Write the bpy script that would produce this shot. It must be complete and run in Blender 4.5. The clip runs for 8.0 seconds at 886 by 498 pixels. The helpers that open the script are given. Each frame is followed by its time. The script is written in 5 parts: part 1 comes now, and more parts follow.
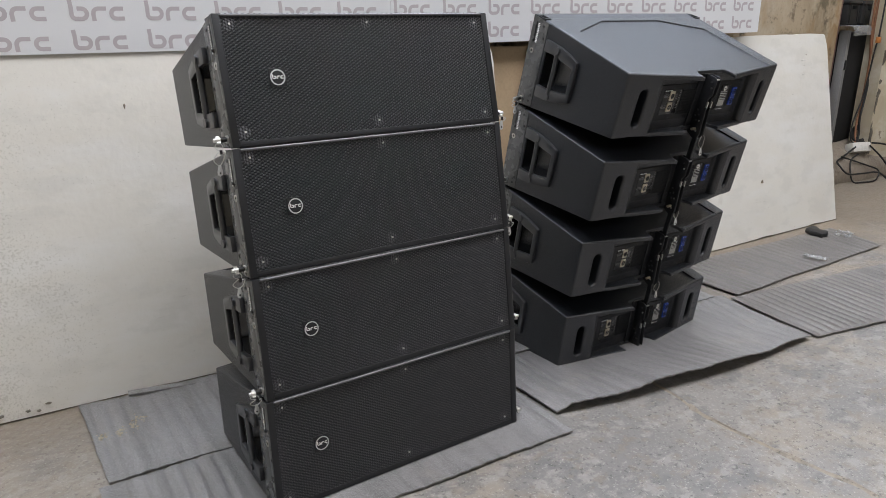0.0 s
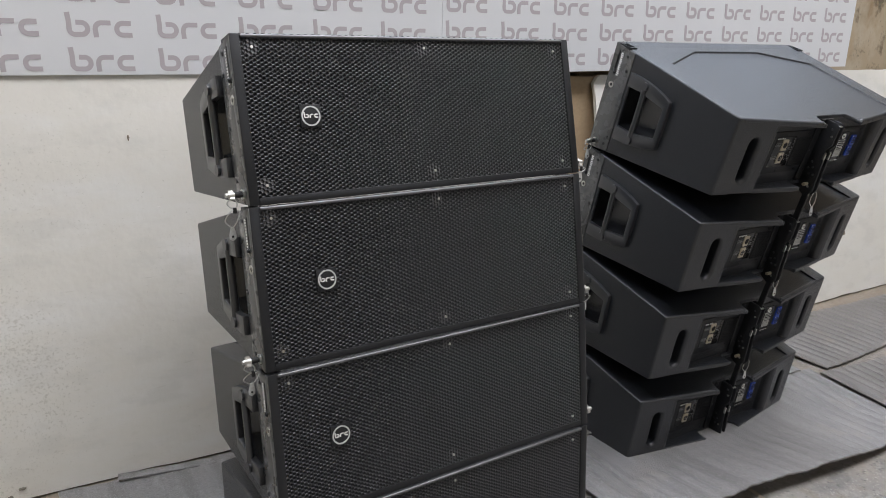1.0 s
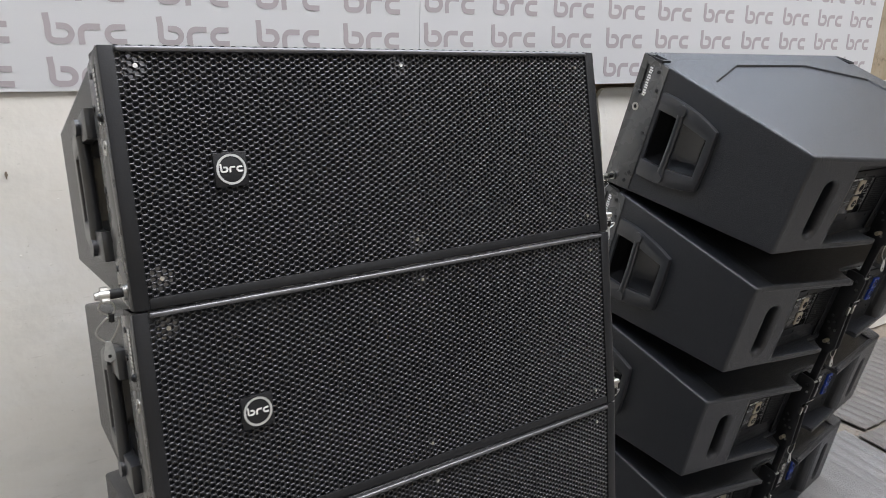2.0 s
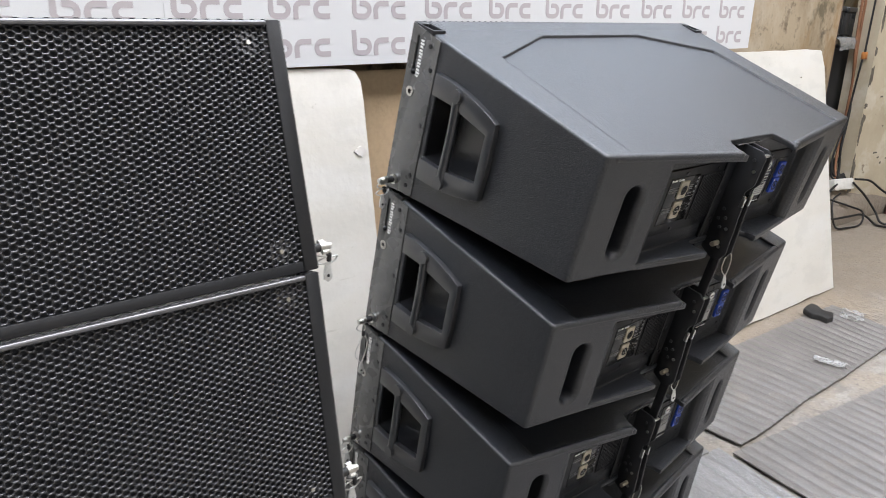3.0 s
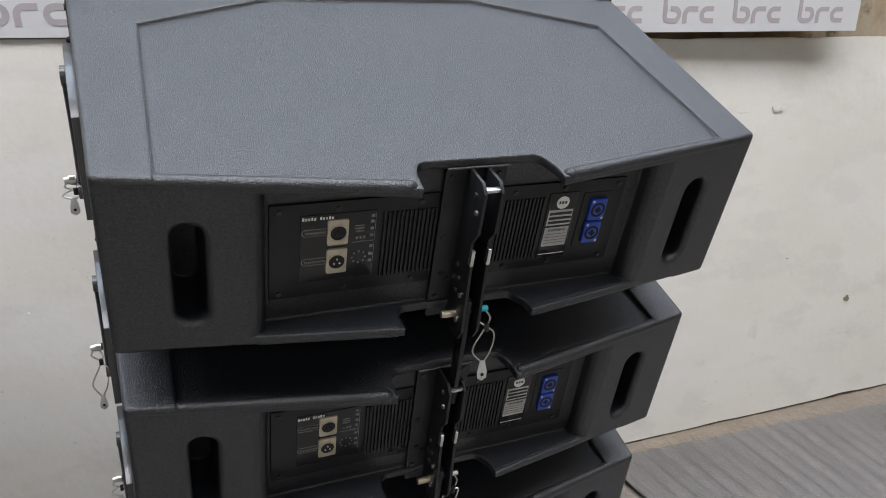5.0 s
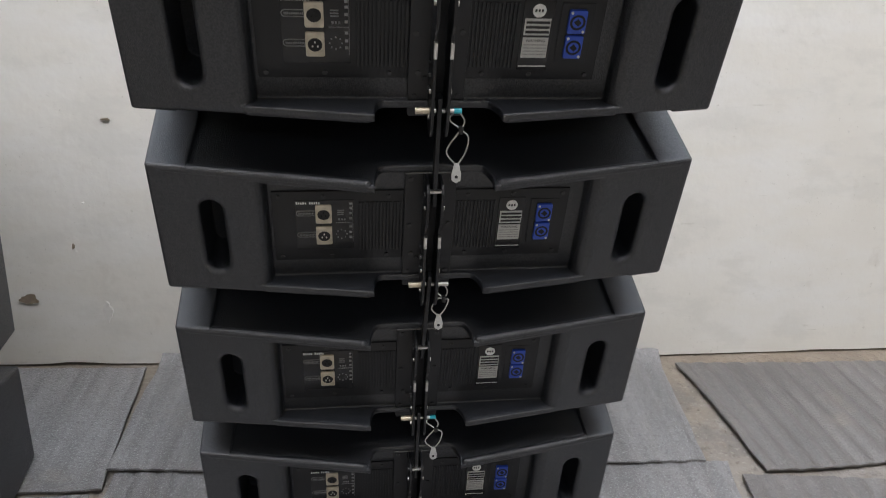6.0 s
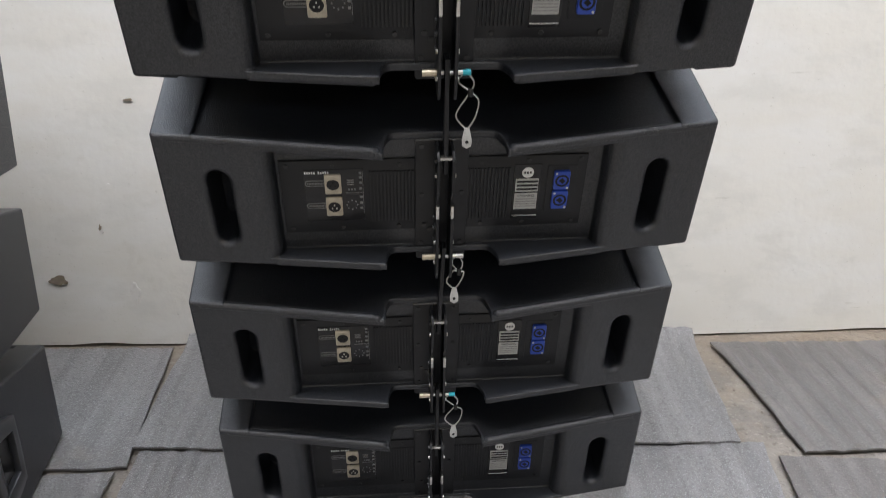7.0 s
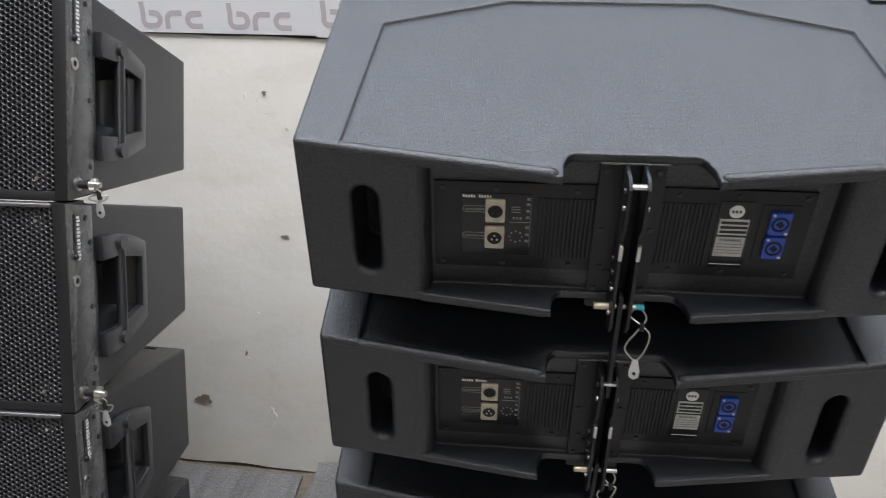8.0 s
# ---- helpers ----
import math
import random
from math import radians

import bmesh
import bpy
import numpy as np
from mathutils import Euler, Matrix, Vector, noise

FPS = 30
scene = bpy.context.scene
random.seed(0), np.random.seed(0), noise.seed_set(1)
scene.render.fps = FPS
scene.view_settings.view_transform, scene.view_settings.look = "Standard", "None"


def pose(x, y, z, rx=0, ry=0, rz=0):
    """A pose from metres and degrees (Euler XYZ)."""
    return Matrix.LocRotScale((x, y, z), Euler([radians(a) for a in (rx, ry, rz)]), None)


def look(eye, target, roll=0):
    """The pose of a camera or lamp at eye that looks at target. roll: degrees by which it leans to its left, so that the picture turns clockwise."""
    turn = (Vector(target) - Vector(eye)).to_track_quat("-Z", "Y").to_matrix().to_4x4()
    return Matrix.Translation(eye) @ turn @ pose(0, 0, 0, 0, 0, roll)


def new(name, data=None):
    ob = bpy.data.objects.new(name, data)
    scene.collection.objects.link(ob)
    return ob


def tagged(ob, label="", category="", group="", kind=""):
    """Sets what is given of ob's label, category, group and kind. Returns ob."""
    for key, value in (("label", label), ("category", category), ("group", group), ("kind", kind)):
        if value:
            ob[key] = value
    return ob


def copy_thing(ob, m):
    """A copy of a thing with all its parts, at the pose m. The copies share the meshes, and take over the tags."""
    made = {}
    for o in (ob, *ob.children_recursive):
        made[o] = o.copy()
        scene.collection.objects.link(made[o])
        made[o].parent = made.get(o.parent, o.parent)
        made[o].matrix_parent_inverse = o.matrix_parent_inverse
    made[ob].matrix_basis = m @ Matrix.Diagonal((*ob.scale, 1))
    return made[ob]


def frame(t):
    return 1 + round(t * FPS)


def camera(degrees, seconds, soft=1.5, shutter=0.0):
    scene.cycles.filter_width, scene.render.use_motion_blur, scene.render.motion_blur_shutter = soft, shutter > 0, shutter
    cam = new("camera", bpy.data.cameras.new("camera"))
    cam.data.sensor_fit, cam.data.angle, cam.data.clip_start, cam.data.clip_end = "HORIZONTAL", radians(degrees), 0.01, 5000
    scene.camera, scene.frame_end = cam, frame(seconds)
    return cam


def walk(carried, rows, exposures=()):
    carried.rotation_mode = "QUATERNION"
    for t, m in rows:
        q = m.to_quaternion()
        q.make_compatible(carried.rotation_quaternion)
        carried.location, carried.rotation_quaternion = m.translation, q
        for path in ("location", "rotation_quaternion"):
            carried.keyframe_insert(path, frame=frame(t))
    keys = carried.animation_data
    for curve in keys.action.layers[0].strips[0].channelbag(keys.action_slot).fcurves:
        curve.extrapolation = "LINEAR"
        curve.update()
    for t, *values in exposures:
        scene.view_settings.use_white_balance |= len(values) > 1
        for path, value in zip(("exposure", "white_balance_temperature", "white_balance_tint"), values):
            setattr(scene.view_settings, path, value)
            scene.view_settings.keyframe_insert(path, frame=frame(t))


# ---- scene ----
cam = camera(60.89, 8.0, soft=0.85, shutter=0.12)
PATH = [
    (0, (0.2168, -0.0966, 1.2632), (1.1910, 1.4785, 0.6529), 0.56),
    (0.5, (0.2553, 0.0880, 1.2642), (1.2073, 1.6818, 0.6675), 1.14),
    (0.8, (0.3061, 0.2281, 1.2538), (1.2495, 1.8368, 0.6840), 1.67),
    (1, (0.3572, 0.3218, 1.2633), (1.2900, 1.9386, 0.6992), 1.95),
    (1.2, (0.4108, 0.4199, 1.2748), (1.3404, 2.0396, 0.7138), 2.17),
    (2.3, (0.6902, 0.8309, 1.2699), (1.7297, 2.3765, 0.6926), 2.36),
    (2.5, (0.8006, 0.8504, 1.2643), (1.8618, 2.3767, 0.6754), 2.15),
    (2.8, (0.9920, 0.8631, 1.2591), (2.0749, 2.3685, 0.6562), 1.72),
    (3, (1.0935, 0.8841, 1.2591), (2.2153, 2.3575, 0.6483), 1.80),
    (3.3, (1.2613, 0.9433, 1.2475), (2.4103, 2.3948, 0.6347), 1.37),
    (3.5, (1.3722, 0.9883, 1.2603), (2.5294, 2.4277, 0.6345), 1.43),
    (3.8, (1.5271, 1.0251, 1.2685), (2.6703, 2.4709, 0.6321), 0.55),
    (4, (1.6319, 1.0371, 1.2570), (2.7097, 2.5336, 0.6233), 0.70),
    (4.2, (1.7429, 1.0368, 1.2488), (2.7532, 2.5797, 0.6153), 1.07),
    (5.3, (2.0289, 0.7652, 1.2298), (2.4974, 2.5278, 0.5398), 1.82),
    (5.5, (2.0833, 0.7213, 1.2115), (2.4553, 2.5011, 0.5071), 1.91),
    (5.8, (2.1719, 0.6783, 1.1481), (2.3722, 2.4670, 0.3980), 2.86),
    (6, (2.2076, 0.6648, 1.0999), (2.3507, 2.4359, 0.2966), 2.06),
    (6.2, (2.2305, 0.6657, 1.0606), (2.3455, 2.4175, 0.2118), 1.27),
    (6.5, (2.2375, 0.6681, 0.9889), (2.3227, 2.4081, 0.1127), 0.50),
    (6.8, (2.2402, 0.6737, 0.9987), (2.2894, 2.4256, 0.1438), -0.24),
    (7, (2.2471, 0.6851, 1.0639), (2.2868, 2.4470, 0.2294), 0.11),
    (7.2, (2.2545, 0.6997, 1.1258), (2.2746, 2.4782, 0.3263), 0.35),
    (7.5, (2.2497, 0.7075, 1.1989), (2.1986, 2.5080, 0.4517), 0.26),
    (7.8, (2.2138, 0.7336, 1.2263), (2.0427, 2.5485, 0.5339), 0.39),
    (8, (2.1761, 0.7583, 1.2364), (1.9231, 2.5740, 0.5717), 0.74),
]
walk(cam, [(t, look(eye, target, roll)) for t, eye, target, roll in PATH],
     exposures=[(0, 0.02), (1.2, 0.0), (2.5, 0.36), (3.0, 0.62), (3.6, 0.28), (4.0, 0.05), (5.5, -0.03), (6.0, 0.06), (6.6, 0.28), (7.5, 0.26), (8, 0.15)])

# ---- light ----
world = bpy.data.worlds.new("world")
scene.world = world
world.use_nodes = True
wn = world.node_tree.nodes
sky = wn.new("ShaderNodeTexSky")
sky.sky_type, sky.sun_disc, sky.sun_elevation, sky.sun_rotation = "NISHITA", False, radians(40), radians(150)
world.node_tree.links.new(sky.outputs[0], wn["Background"].inputs[0])
wn["Background"].inputs[1].default_value = 0.1

SKYLIGHT_POWER = 640.0


def area_lamp(name, m, sx, sy, watts, colour):
    li = bpy.data.lights.new(name, "AREA")
    li.shape, li.size, li.size_y, li.energy, li.color = "RECTANGLE", sx, sy, watts, colour
    ob = new(name, li)
    ob.matrix_world = m
    return ob


# ---- materials ----
def material(name, colour, rough=0.5, metal=0.0, vary=0.0, scale=8.0, fine=0.0, fine_scale=300.0, bump=0.0, dark=None, spec=0.5, rvary=0.0, edge=0.0):
    """A Principled material: base colour with large stains (vary, scale), a fine grain (fine, fine_scale) and a relief."""
    m = bpy.data.materials.new(name)
    m.use_nodes = True
    nt = m.node_tree
    n, li = nt.nodes, nt.links
    b = n["Principled BSDF"]
    b.inputs["Base Color"].default_value = (*colour, 1)
    b.inputs["Roughness"].default_value = rough
    b.inputs["Metallic"].default_value = metal
    b.inputs["Specular IOR Level"].default_value = spec
    tc = n.new("ShaderNodeTexCoord")
    big = n.new("ShaderNodeTexNoise")
    big.inputs["Scale"].default_value, big.inputs["Detail"].default_value = scale, 5.0
    small = n.new("ShaderNodeTexNoise")
    small.inputs["Scale"].default_value, small.inputs["Detail"].default_value = fine_scale, 3.0
    for t in (big, small):
        li.new(tc.outputs["Object"], t.inputs["Vector"])
    if vary or fine:
        mix = n.new("ShaderNodeMix")
        mix.data_type = "RGBA"
        d = dark or tuple(c * 0.45 for c in colour)
        mix.inputs[6].default_value, mix.inputs[7].default_value = (*colour, 1), (*d, 1)
        a = n.new("ShaderNodeMapRange")
        a.inputs[1].default_value, a.inputs[2].default_value, a.inputs[3].default_value, a.inputs[4].default_value = 0.42, 0.72, 0.0, vary
        li.new(big.outputs[0], a.inputs[0])
        f = n.new("ShaderNodeMapRange")
        f.inputs[1].default_value, f.inputs[2].default_value, f.inputs[3].default_value, f.inputs[4].default_value = 0.4, 0.7, 0.0, fine
        li.new(small.outputs[0], f.inputs[0])
        s = n.new("ShaderNodeMath")
        s.operation, s.use_clamp = "ADD", True
        li.new(a.outputs[0], s.inputs[0])
        li.new(f.outputs[0], s.inputs[1])
        li.new(s.outputs[0], mix.inputs[0])
        li.new(mix.outputs[2], b.inputs["Base Color"])
    if rvary:
        r = n.new("ShaderNodeMapRange")
        r.inputs[1].default_value, r.inputs[2].default_value = 0.3, 0.7
        r.inputs[3].default_value, r.inputs[4].default_value = rough - rvary, rough + rvary
        li.new(big.outputs[0], r.inputs[0])
        li.new(r.outputs[0], b.inputs["Roughness"])
    if bump:
        bp = n.new("ShaderNodeBump")
        bp.inputs["Strength"].default_value, bp.inputs["Distance"].default_value = 1.0, bump
        li.new(small.outputs[0], bp.inputs["Height"])
        li.new(bp.outputs[0], b.inputs["Normal"])
        if edge:
            bv = n.new("ShaderNodeBevel")
            bv.samples = 6
            bv.inputs["Radius"].default_value = edge
            li.new(bv.outputs[0], bp.inputs["Normal"])
    return m


def stained(name, base, layers, rough=0.8, bump=0.002, bump_scale=60.0, spec=0.35):
    """A surface of several noise-shaped stains, or rib shading on the mats: layers of (colour, scale, low, high,
    amount, stretch).
    """
    m = bpy.data.materials.new(name)
    m.use_nodes = True
    nt = m.node_tree
    n, li = nt.nodes, nt.links
    b = n["Principled BSDF"]
    b.inputs["Roughness"].default_value = rough
    b.inputs["Specular IOR Level"].default_value = spec
    tc = n.new("ShaderNodeTexCoord")
    rgb = n.new("ShaderNodeRGB")
    rgb.outputs[0].default_value = (*base, 1)
    last = rgb.outputs[0]
    for i, (colour, scale, low, high, amount, stretch) in enumerate(layers):
        mp = n.new("ShaderNodeMapping")
        mp.inputs["Scale"].default_value = stretch
        mp.inputs["Location"].default_value = (3.1 * i, 7.7 * i, 1.3 * i)
        li.new(tc.outputs["Object"], mp.inputs[0])
        t = n.new("ShaderNodeTexNoise")
        t.inputs["Scale"].default_value, t.inputs["Detail"].default_value, t.inputs["Roughness"].default_value = scale, 7.0, 0.62
        li.new(mp.outputs[0], t.inputs["Vector"])
        r = n.new("ShaderNodeMapRange")
        r.inputs[1].default_value, r.inputs[2].default_value, r.inputs[3].default_value, r.inputs[4].default_value = low, high, 0.0, amount
        li.new(t.outputs[0], r.inputs[0])
        mix = n.new("ShaderNodeMix")
        mix.data_type = "RGBA"
        mix.inputs[7].default_value = (*colour, 1)
        li.new(r.outputs[0], mix.inputs[0])
        li.new(last, mix.inputs[6])
        last = mix.outputs[2]
    li.new(last, b.inputs["Base Color"])
    t = n.new("ShaderNodeTexNoise")
    t.inputs["Scale"].default_value, t.inputs["Detail"].default_value = bump_scale, 6.0
    li.new(tc.outputs["Object"], t.inputs["Vector"])
    bp = n.new("ShaderNodeBump")
    bp.inputs["Strength"].default_value, bp.inputs["Distance"].default_value = 1.0, bump
    li.new(t.outputs[0], bp.inputs["Height"])
    li.new(bp.outputs[0], b.inputs["Normal"])
    return m


ONE = (1, 1, 1)
M_PAINT = material("textured_black_paint", (0.0150, 0.0168, 0.0208), 0.40, vary=0.35, scale=5, fine=0.5, fine_scale=650, bump=0.0009, dark=(0.0125, 0.0142, 0.0182), spec=0.8, edge=0.006)
nt = M_PAINT.node_tree
shader = nt.nodes["Principled BSDF"]
geo = nt.nodes.new("ShaderNodeTexCoord")
nz = nt.nodes.new("ShaderNodeTexNoise")
nz.inputs["Scale"].default_value, nz.inputs["Detail"].default_value, nz.inputs["Roughness"].default_value = 380.0, 4.0, 0.7
grain = nt.nodes.new("ShaderNodeMapRange")
grain.inputs[1].default_value, grain.inputs[2].default_value, grain.inputs[3].default_value, grain.inputs[4].default_value = 0.36, 0.64, 0.39, 0.28
gloss = nt.nodes.new("ShaderNodeMapRange")
gloss.inputs[1].default_value, gloss.inputs[2].default_value, gloss.inputs[3].default_value, gloss.inputs[4].default_value = 0.38, 0.62, 0.55, 0.90
nt.links.new(geo.outputs["Object"], nz.inputs["Vector"])
nt.links.new(nz.outputs[0], grain.inputs[0])
nt.links.new(nz.outputs[0], gloss.inputs[0])
nt.links.new(grain.outputs[0], shader.inputs["Roughness"])
nt.links.new(gloss.outputs[0], shader.inputs["Specular IOR Level"])
M_PLATE = material("black_powder_coat", (0.0115, 0.0122, 0.0142), 0.42, spec=0.4, fine=0.3, fine_scale=500, bump=0.0002, vary=0.3, scale=20)
M_STRIP = material("grey_black_steel_strip", (0.085, 0.085, 0.083), 0.28, vary=0.2, scale=25, fine=0.3, bump=0.00005, spec=0.7, rvary=0.06)
M_GRILLE = material("black_grille_steel", (0.021, 0.022, 0.026), 0.30, vary=0.3, scale=6, fine=0.2, fine_scale=200, bump=0.0001, spec=0.75)
M_FOAM = material("black_foam_backing", (0.033, 0.0345, 0.040), 0.95, vary=0.4, scale=60, bump=0.0005)
M_PLASTIC = material("black_moulded_plastic", (0.031, 0.032, 0.035), 0.28, spec=0.85, vary=0.3, scale=30, fine=0.2, bump=0.00015)
M_CUP = material("glossy_black_plastic", (0.013, 0.0135, 0.015), 0.24, spec=0.7, vary=0.3, scale=40)
M_SCREW = material("blackened_screw_steel", (0.020, 0.020, 0.022), 0.30, metal=0.3, spec=0.6, vary=0.3, scale=300)
M_DARK = material("black_opening", (0.006, 0.006, 0.007), 0.7, vary=0.3, scale=40)
M_STEEL = material("bright_zinc_steel", (0.62, 0.61, 0.58), 0.30, metal=1.0, vary=0.4, scale=90, bump=0.0001)
M_BRASS = material("worn_brass", (0.70, 0.62, 0.48), 0.35, metal=0.9, vary=0.4, scale=120)
M_SOCKET = material("cream_nickel_plate", (0.56, 0.51, 0.41), 0.38, metal=0.35, vary=0.5, scale=90, dark=(0.30, 0.25, 0.18))
M_BLUE = material("blue_plastic", (0.025, 0.075, 0.46), 0.38, vary=0.3, scale=80)
M_TEAL = material("turquoise_plastic", (0.02, 0.42, 0.52), 0.4, vary=0.3, scale=100)
M_PRINT = material("white_print", (0.78, 0.78, 0.76), 0.5, vary=0.3, scale=150)
M_LABEL = material("pale_grey_label", (0.48, 0.48, 0.47), 0.45, vary=0.3, scale=150)
M_GREYPRINT = material("grey_print", (0.22, 0.22, 0.22), 0.6, vary=0.3, scale=150)
M_INK = material("mauve_grey_ink", (0.42, 0.385, 0.40), 0.55, vary=0.25, scale=12, dark=(0.36, 0.33, 0.35))
M_POSTER = material("white_printed_board", (0.635, 0.645, 0.655), 0.42, vary=0.25, scale=3, dark=(0.58, 0.59, 0.60), bump=0.0002)
# Lighter grey that paints the light on the top rail; fixing tabs share it.
M_RAIL = material("satin_grey_rail", (0.17, 0.17, 0.178), 0.36, metal=0.8, vary=0.3, scale=30)
M_WIRE = material("steel_wire_rope", (0.55, 0.55, 0.53), 0.35, metal=0.9, vary=0.4, scale=300)
M_TAG = material("pale_metal_tag", (0.60, 0.61, 0.60), 0.45, metal=0.5, vary=0.3, scale=200)
M_RUBBER = material("black_rubber", (0.012, 0.012, 0.012), 0.6, vary=0.4, scale=60, bump=0.0003)
M_CABLE = material("black_cable_sheath", (0.012, 0.012, 0.012), 0.5, vary=0.3, scale=100)
M_ORANGE = material("orange_cable_sheath", (0.42, 0.16, 0.04), 0.55, vary=0.4, scale=60)
M_RUST = material("rusty_red_steel", (0.13, 0.06, 0.045), 0.7, vary=0.7, scale=14, fine=0.4, fine_scale=120, bump=0.002, dark=(0.06, 0.03, 0.025))
M_CARD = material("brown_cardboard", (0.50, 0.37, 0.23), 0.85, vary=0.35, scale=4, fine=0.15, fine_scale=90, bump=0.0006)
M_WHITEBOX = material("white_plastic", (0.62, 0.61, 0.57), 0.45, vary=0.3, scale=40)
M_FILM = material("clear_plastic_scrap", (0.40, 0.405, 0.40), 0.22, vary=0.5, scale=60, bump=0.003, fine_scale=60)
M_FILM.node_tree.nodes["Principled BSDF"].inputs["Alpha"].default_value = 0.5
M_LAMP = bpy.data.materials.new("lit_tube")
M_LAMP.use_nodes = True
M_LAMP.node_tree.nodes["Principled BSDF"].inputs["Emission Color"].default_value = (0.93, 0.97, 1, 1)
M_LAMP.node_tree.nodes["Principled BSDF"].inputs["Emission Strength"].default_value = 6.0
M_BOARD = stained("white_painted_board", (0.635, 0.616, 0.564), [
    ((0.53, 0.51, 0.46), 1.3, 0.42, 0.75, 0.6, ONE), ((0.66, 0.66, 0.645), 2.5, 0.45, 0.7, 0.6, (1, 1, 3)), ((0.54, 0.53, 0.49), 5.0, 0.52, 0.62, 0.45, (1, 1, 2.2)),
    ((0.45, 0.42, 0.36), 9.0, 0.64, 0.80, 0.5, ONE), ((0.30, 0.28, 0.23), 70.0, 0.66, 0.76, 0.55, ONE), ((0.42, 0.40, 0.35), 16.0, 0.68, 0.74, 0.5, (0.4, 1, 3))], rough=0.52, bump=0.0010, bump_scale=45)
M_CONCRETE = stained("worn_concrete", (0.235, 0.222, 0.206), [
    ((0.175, 0.170, 0.165), 1.3, 0.42, 0.58, 0.75, ONE), ((0.29, 0.25, 0.20), 1.9, 0.50, 0.62, 0.75, ONE),
    ((0.145, 0.142, 0.140), 6.0, 0.53, 0.60, 0.65, (1, 1.4, 1)), ((0.30, 0.285, 0.262), 13.0, 0.53, 0.61, 0.65, (1, 1.3, 1)), ((0.20, 0.175, 0.145), 24.0, 0.54, 0.62, 0.65, ONE),
    ((0.38, 0.36, 0.33), 9.0, 0.67, 0.71, 0.55, (1, 2.0, 1)), ((0.075, 0.072, 0.07), 62.0, 0.58, 0.66, 0.65, ONE), ((0.42, 0.40, 0.37), 130.0, 0.58, 0.67, 0.6, ONE)], rough=0.60, bump=0.009, bump_scale=38)
# coarse grey speckles on the older end of the boards
nt = M_BOARD.node_tree
geo = nt.nodes.new("ShaderNodeTexCoord")
sep = nt.nodes.new("ShaderNodeSeparateXYZ")
nz = nt.nodes.new("ShaderNodeTexNoise")
nz.inputs["Scale"].default_value, nz.inputs["Detail"].default_value, nz.inputs["Roughness"].default_value = 150.0, 4.0, 0.65
big = nt.nodes.new("ShaderNodeTexNoise")
big.inputs["Scale"].default_value, big.inputs["Detail"].default_value = 3.5, 5.0
reach = nt.nodes.new("ShaderNodeMapRange")
reach.inputs[1].default_value, reach.inputs[2].default_value, reach.inputs[3].default_value, reach.inputs[4].default_value = -0.15, 0.55, 0.13, -0.12
spot = nt.nodes.new("ShaderNodeMath")
spot.operation = "MULTIPLY_ADD"
spot.inputs[1].default_value = 0.35
limit = nt.nodes.new("ShaderNodeMath")
limit.operation = "ADD"
fleck = nt.nodes.new("ShaderNodeMapRange")
fleck.inputs[1].default_value, fleck.inputs[2].default_value, fleck.inputs[4].default_value = 0.72, 0.84, 0.55
grey = nt.nodes.new("ShaderNodeMix")
grey.data_type = "RGBA"
grey.inputs[7].default_value = (0.38, 0.36, 0.31, 1)
for tex in (nz, big):
    nt.links.new(geo.outputs["Object"], tex.inputs["Vector"])
nt.links.new(geo.outputs["Object"], sep.inputs[0])
nt.links.new(sep.outputs["X"], reach.inputs[0])
nt.links.new(big.outputs[0], spot.inputs[0])
nt.links.new(reach.outputs[0], spot.inputs[2])
nt.links.new(spot.outputs[0], limit.inputs[0])
nt.links.new(nz.outputs[0], limit.inputs[1])
nt.links.new(limit.outputs[0], fleck.inputs[0])
nt.links.new(fleck.outputs[0], grey.inputs[0])
shader = nt.nodes["Principled BSDF"]
nt.links.new(shader.inputs["Base Color"].links[0].from_socket, grey.inputs[6])
nt.links.new(grey.outputs[2], shader.inputs["Base Color"])
# sandy dust on the floor towards the wall
nt = M_CONCRETE.node_tree
geo = nt.nodes.new("ShaderNodeTexCoord")
sep = nt.nodes.new("ShaderNodeSeparateXYZ")
nz = nt.nodes.new("ShaderNodeTexNoise")
nz.inputs["Scale"].default_value, nz.inputs["Detail"].default_value = 3.0, 6.0
add = nt.nodes.new("ShaderNodeMath")
add.operation = "ADD"
dust = nt.nodes.new("ShaderNodeMapRange")
dust.inputs[1].default_value, dust.inputs[2].default_value, dust.inputs[4].default_value = 2.2, 2.85, 0.65
tan = nt.nodes.new("ShaderNodeMix")
tan.data_type = "RGBA"
tan.inputs[7].default_value = (0.25, 0.20, 0.145, 1)
nt.links.new(geo.outputs["Object"], sep.inputs[0])
nt.links.new(geo.outputs["Object"], nz.inputs["Vector"])
nt.links.new(sep.outputs["Y"], add.inputs[0])
nt.links.new(nz.outputs[0], add.inputs[1])
nt.links.new(add.outputs[0], dust.inputs[0])
nt.links.new(dust.outputs[0], tan.inputs[0])
shader = nt.nodes["Principled BSDF"]
nt.links.new(shader.inputs["Base Color"].links[0].from_socket, tan.inputs[6])
nt.links.new(tan.outputs[2], shader.inputs["Base Color"])
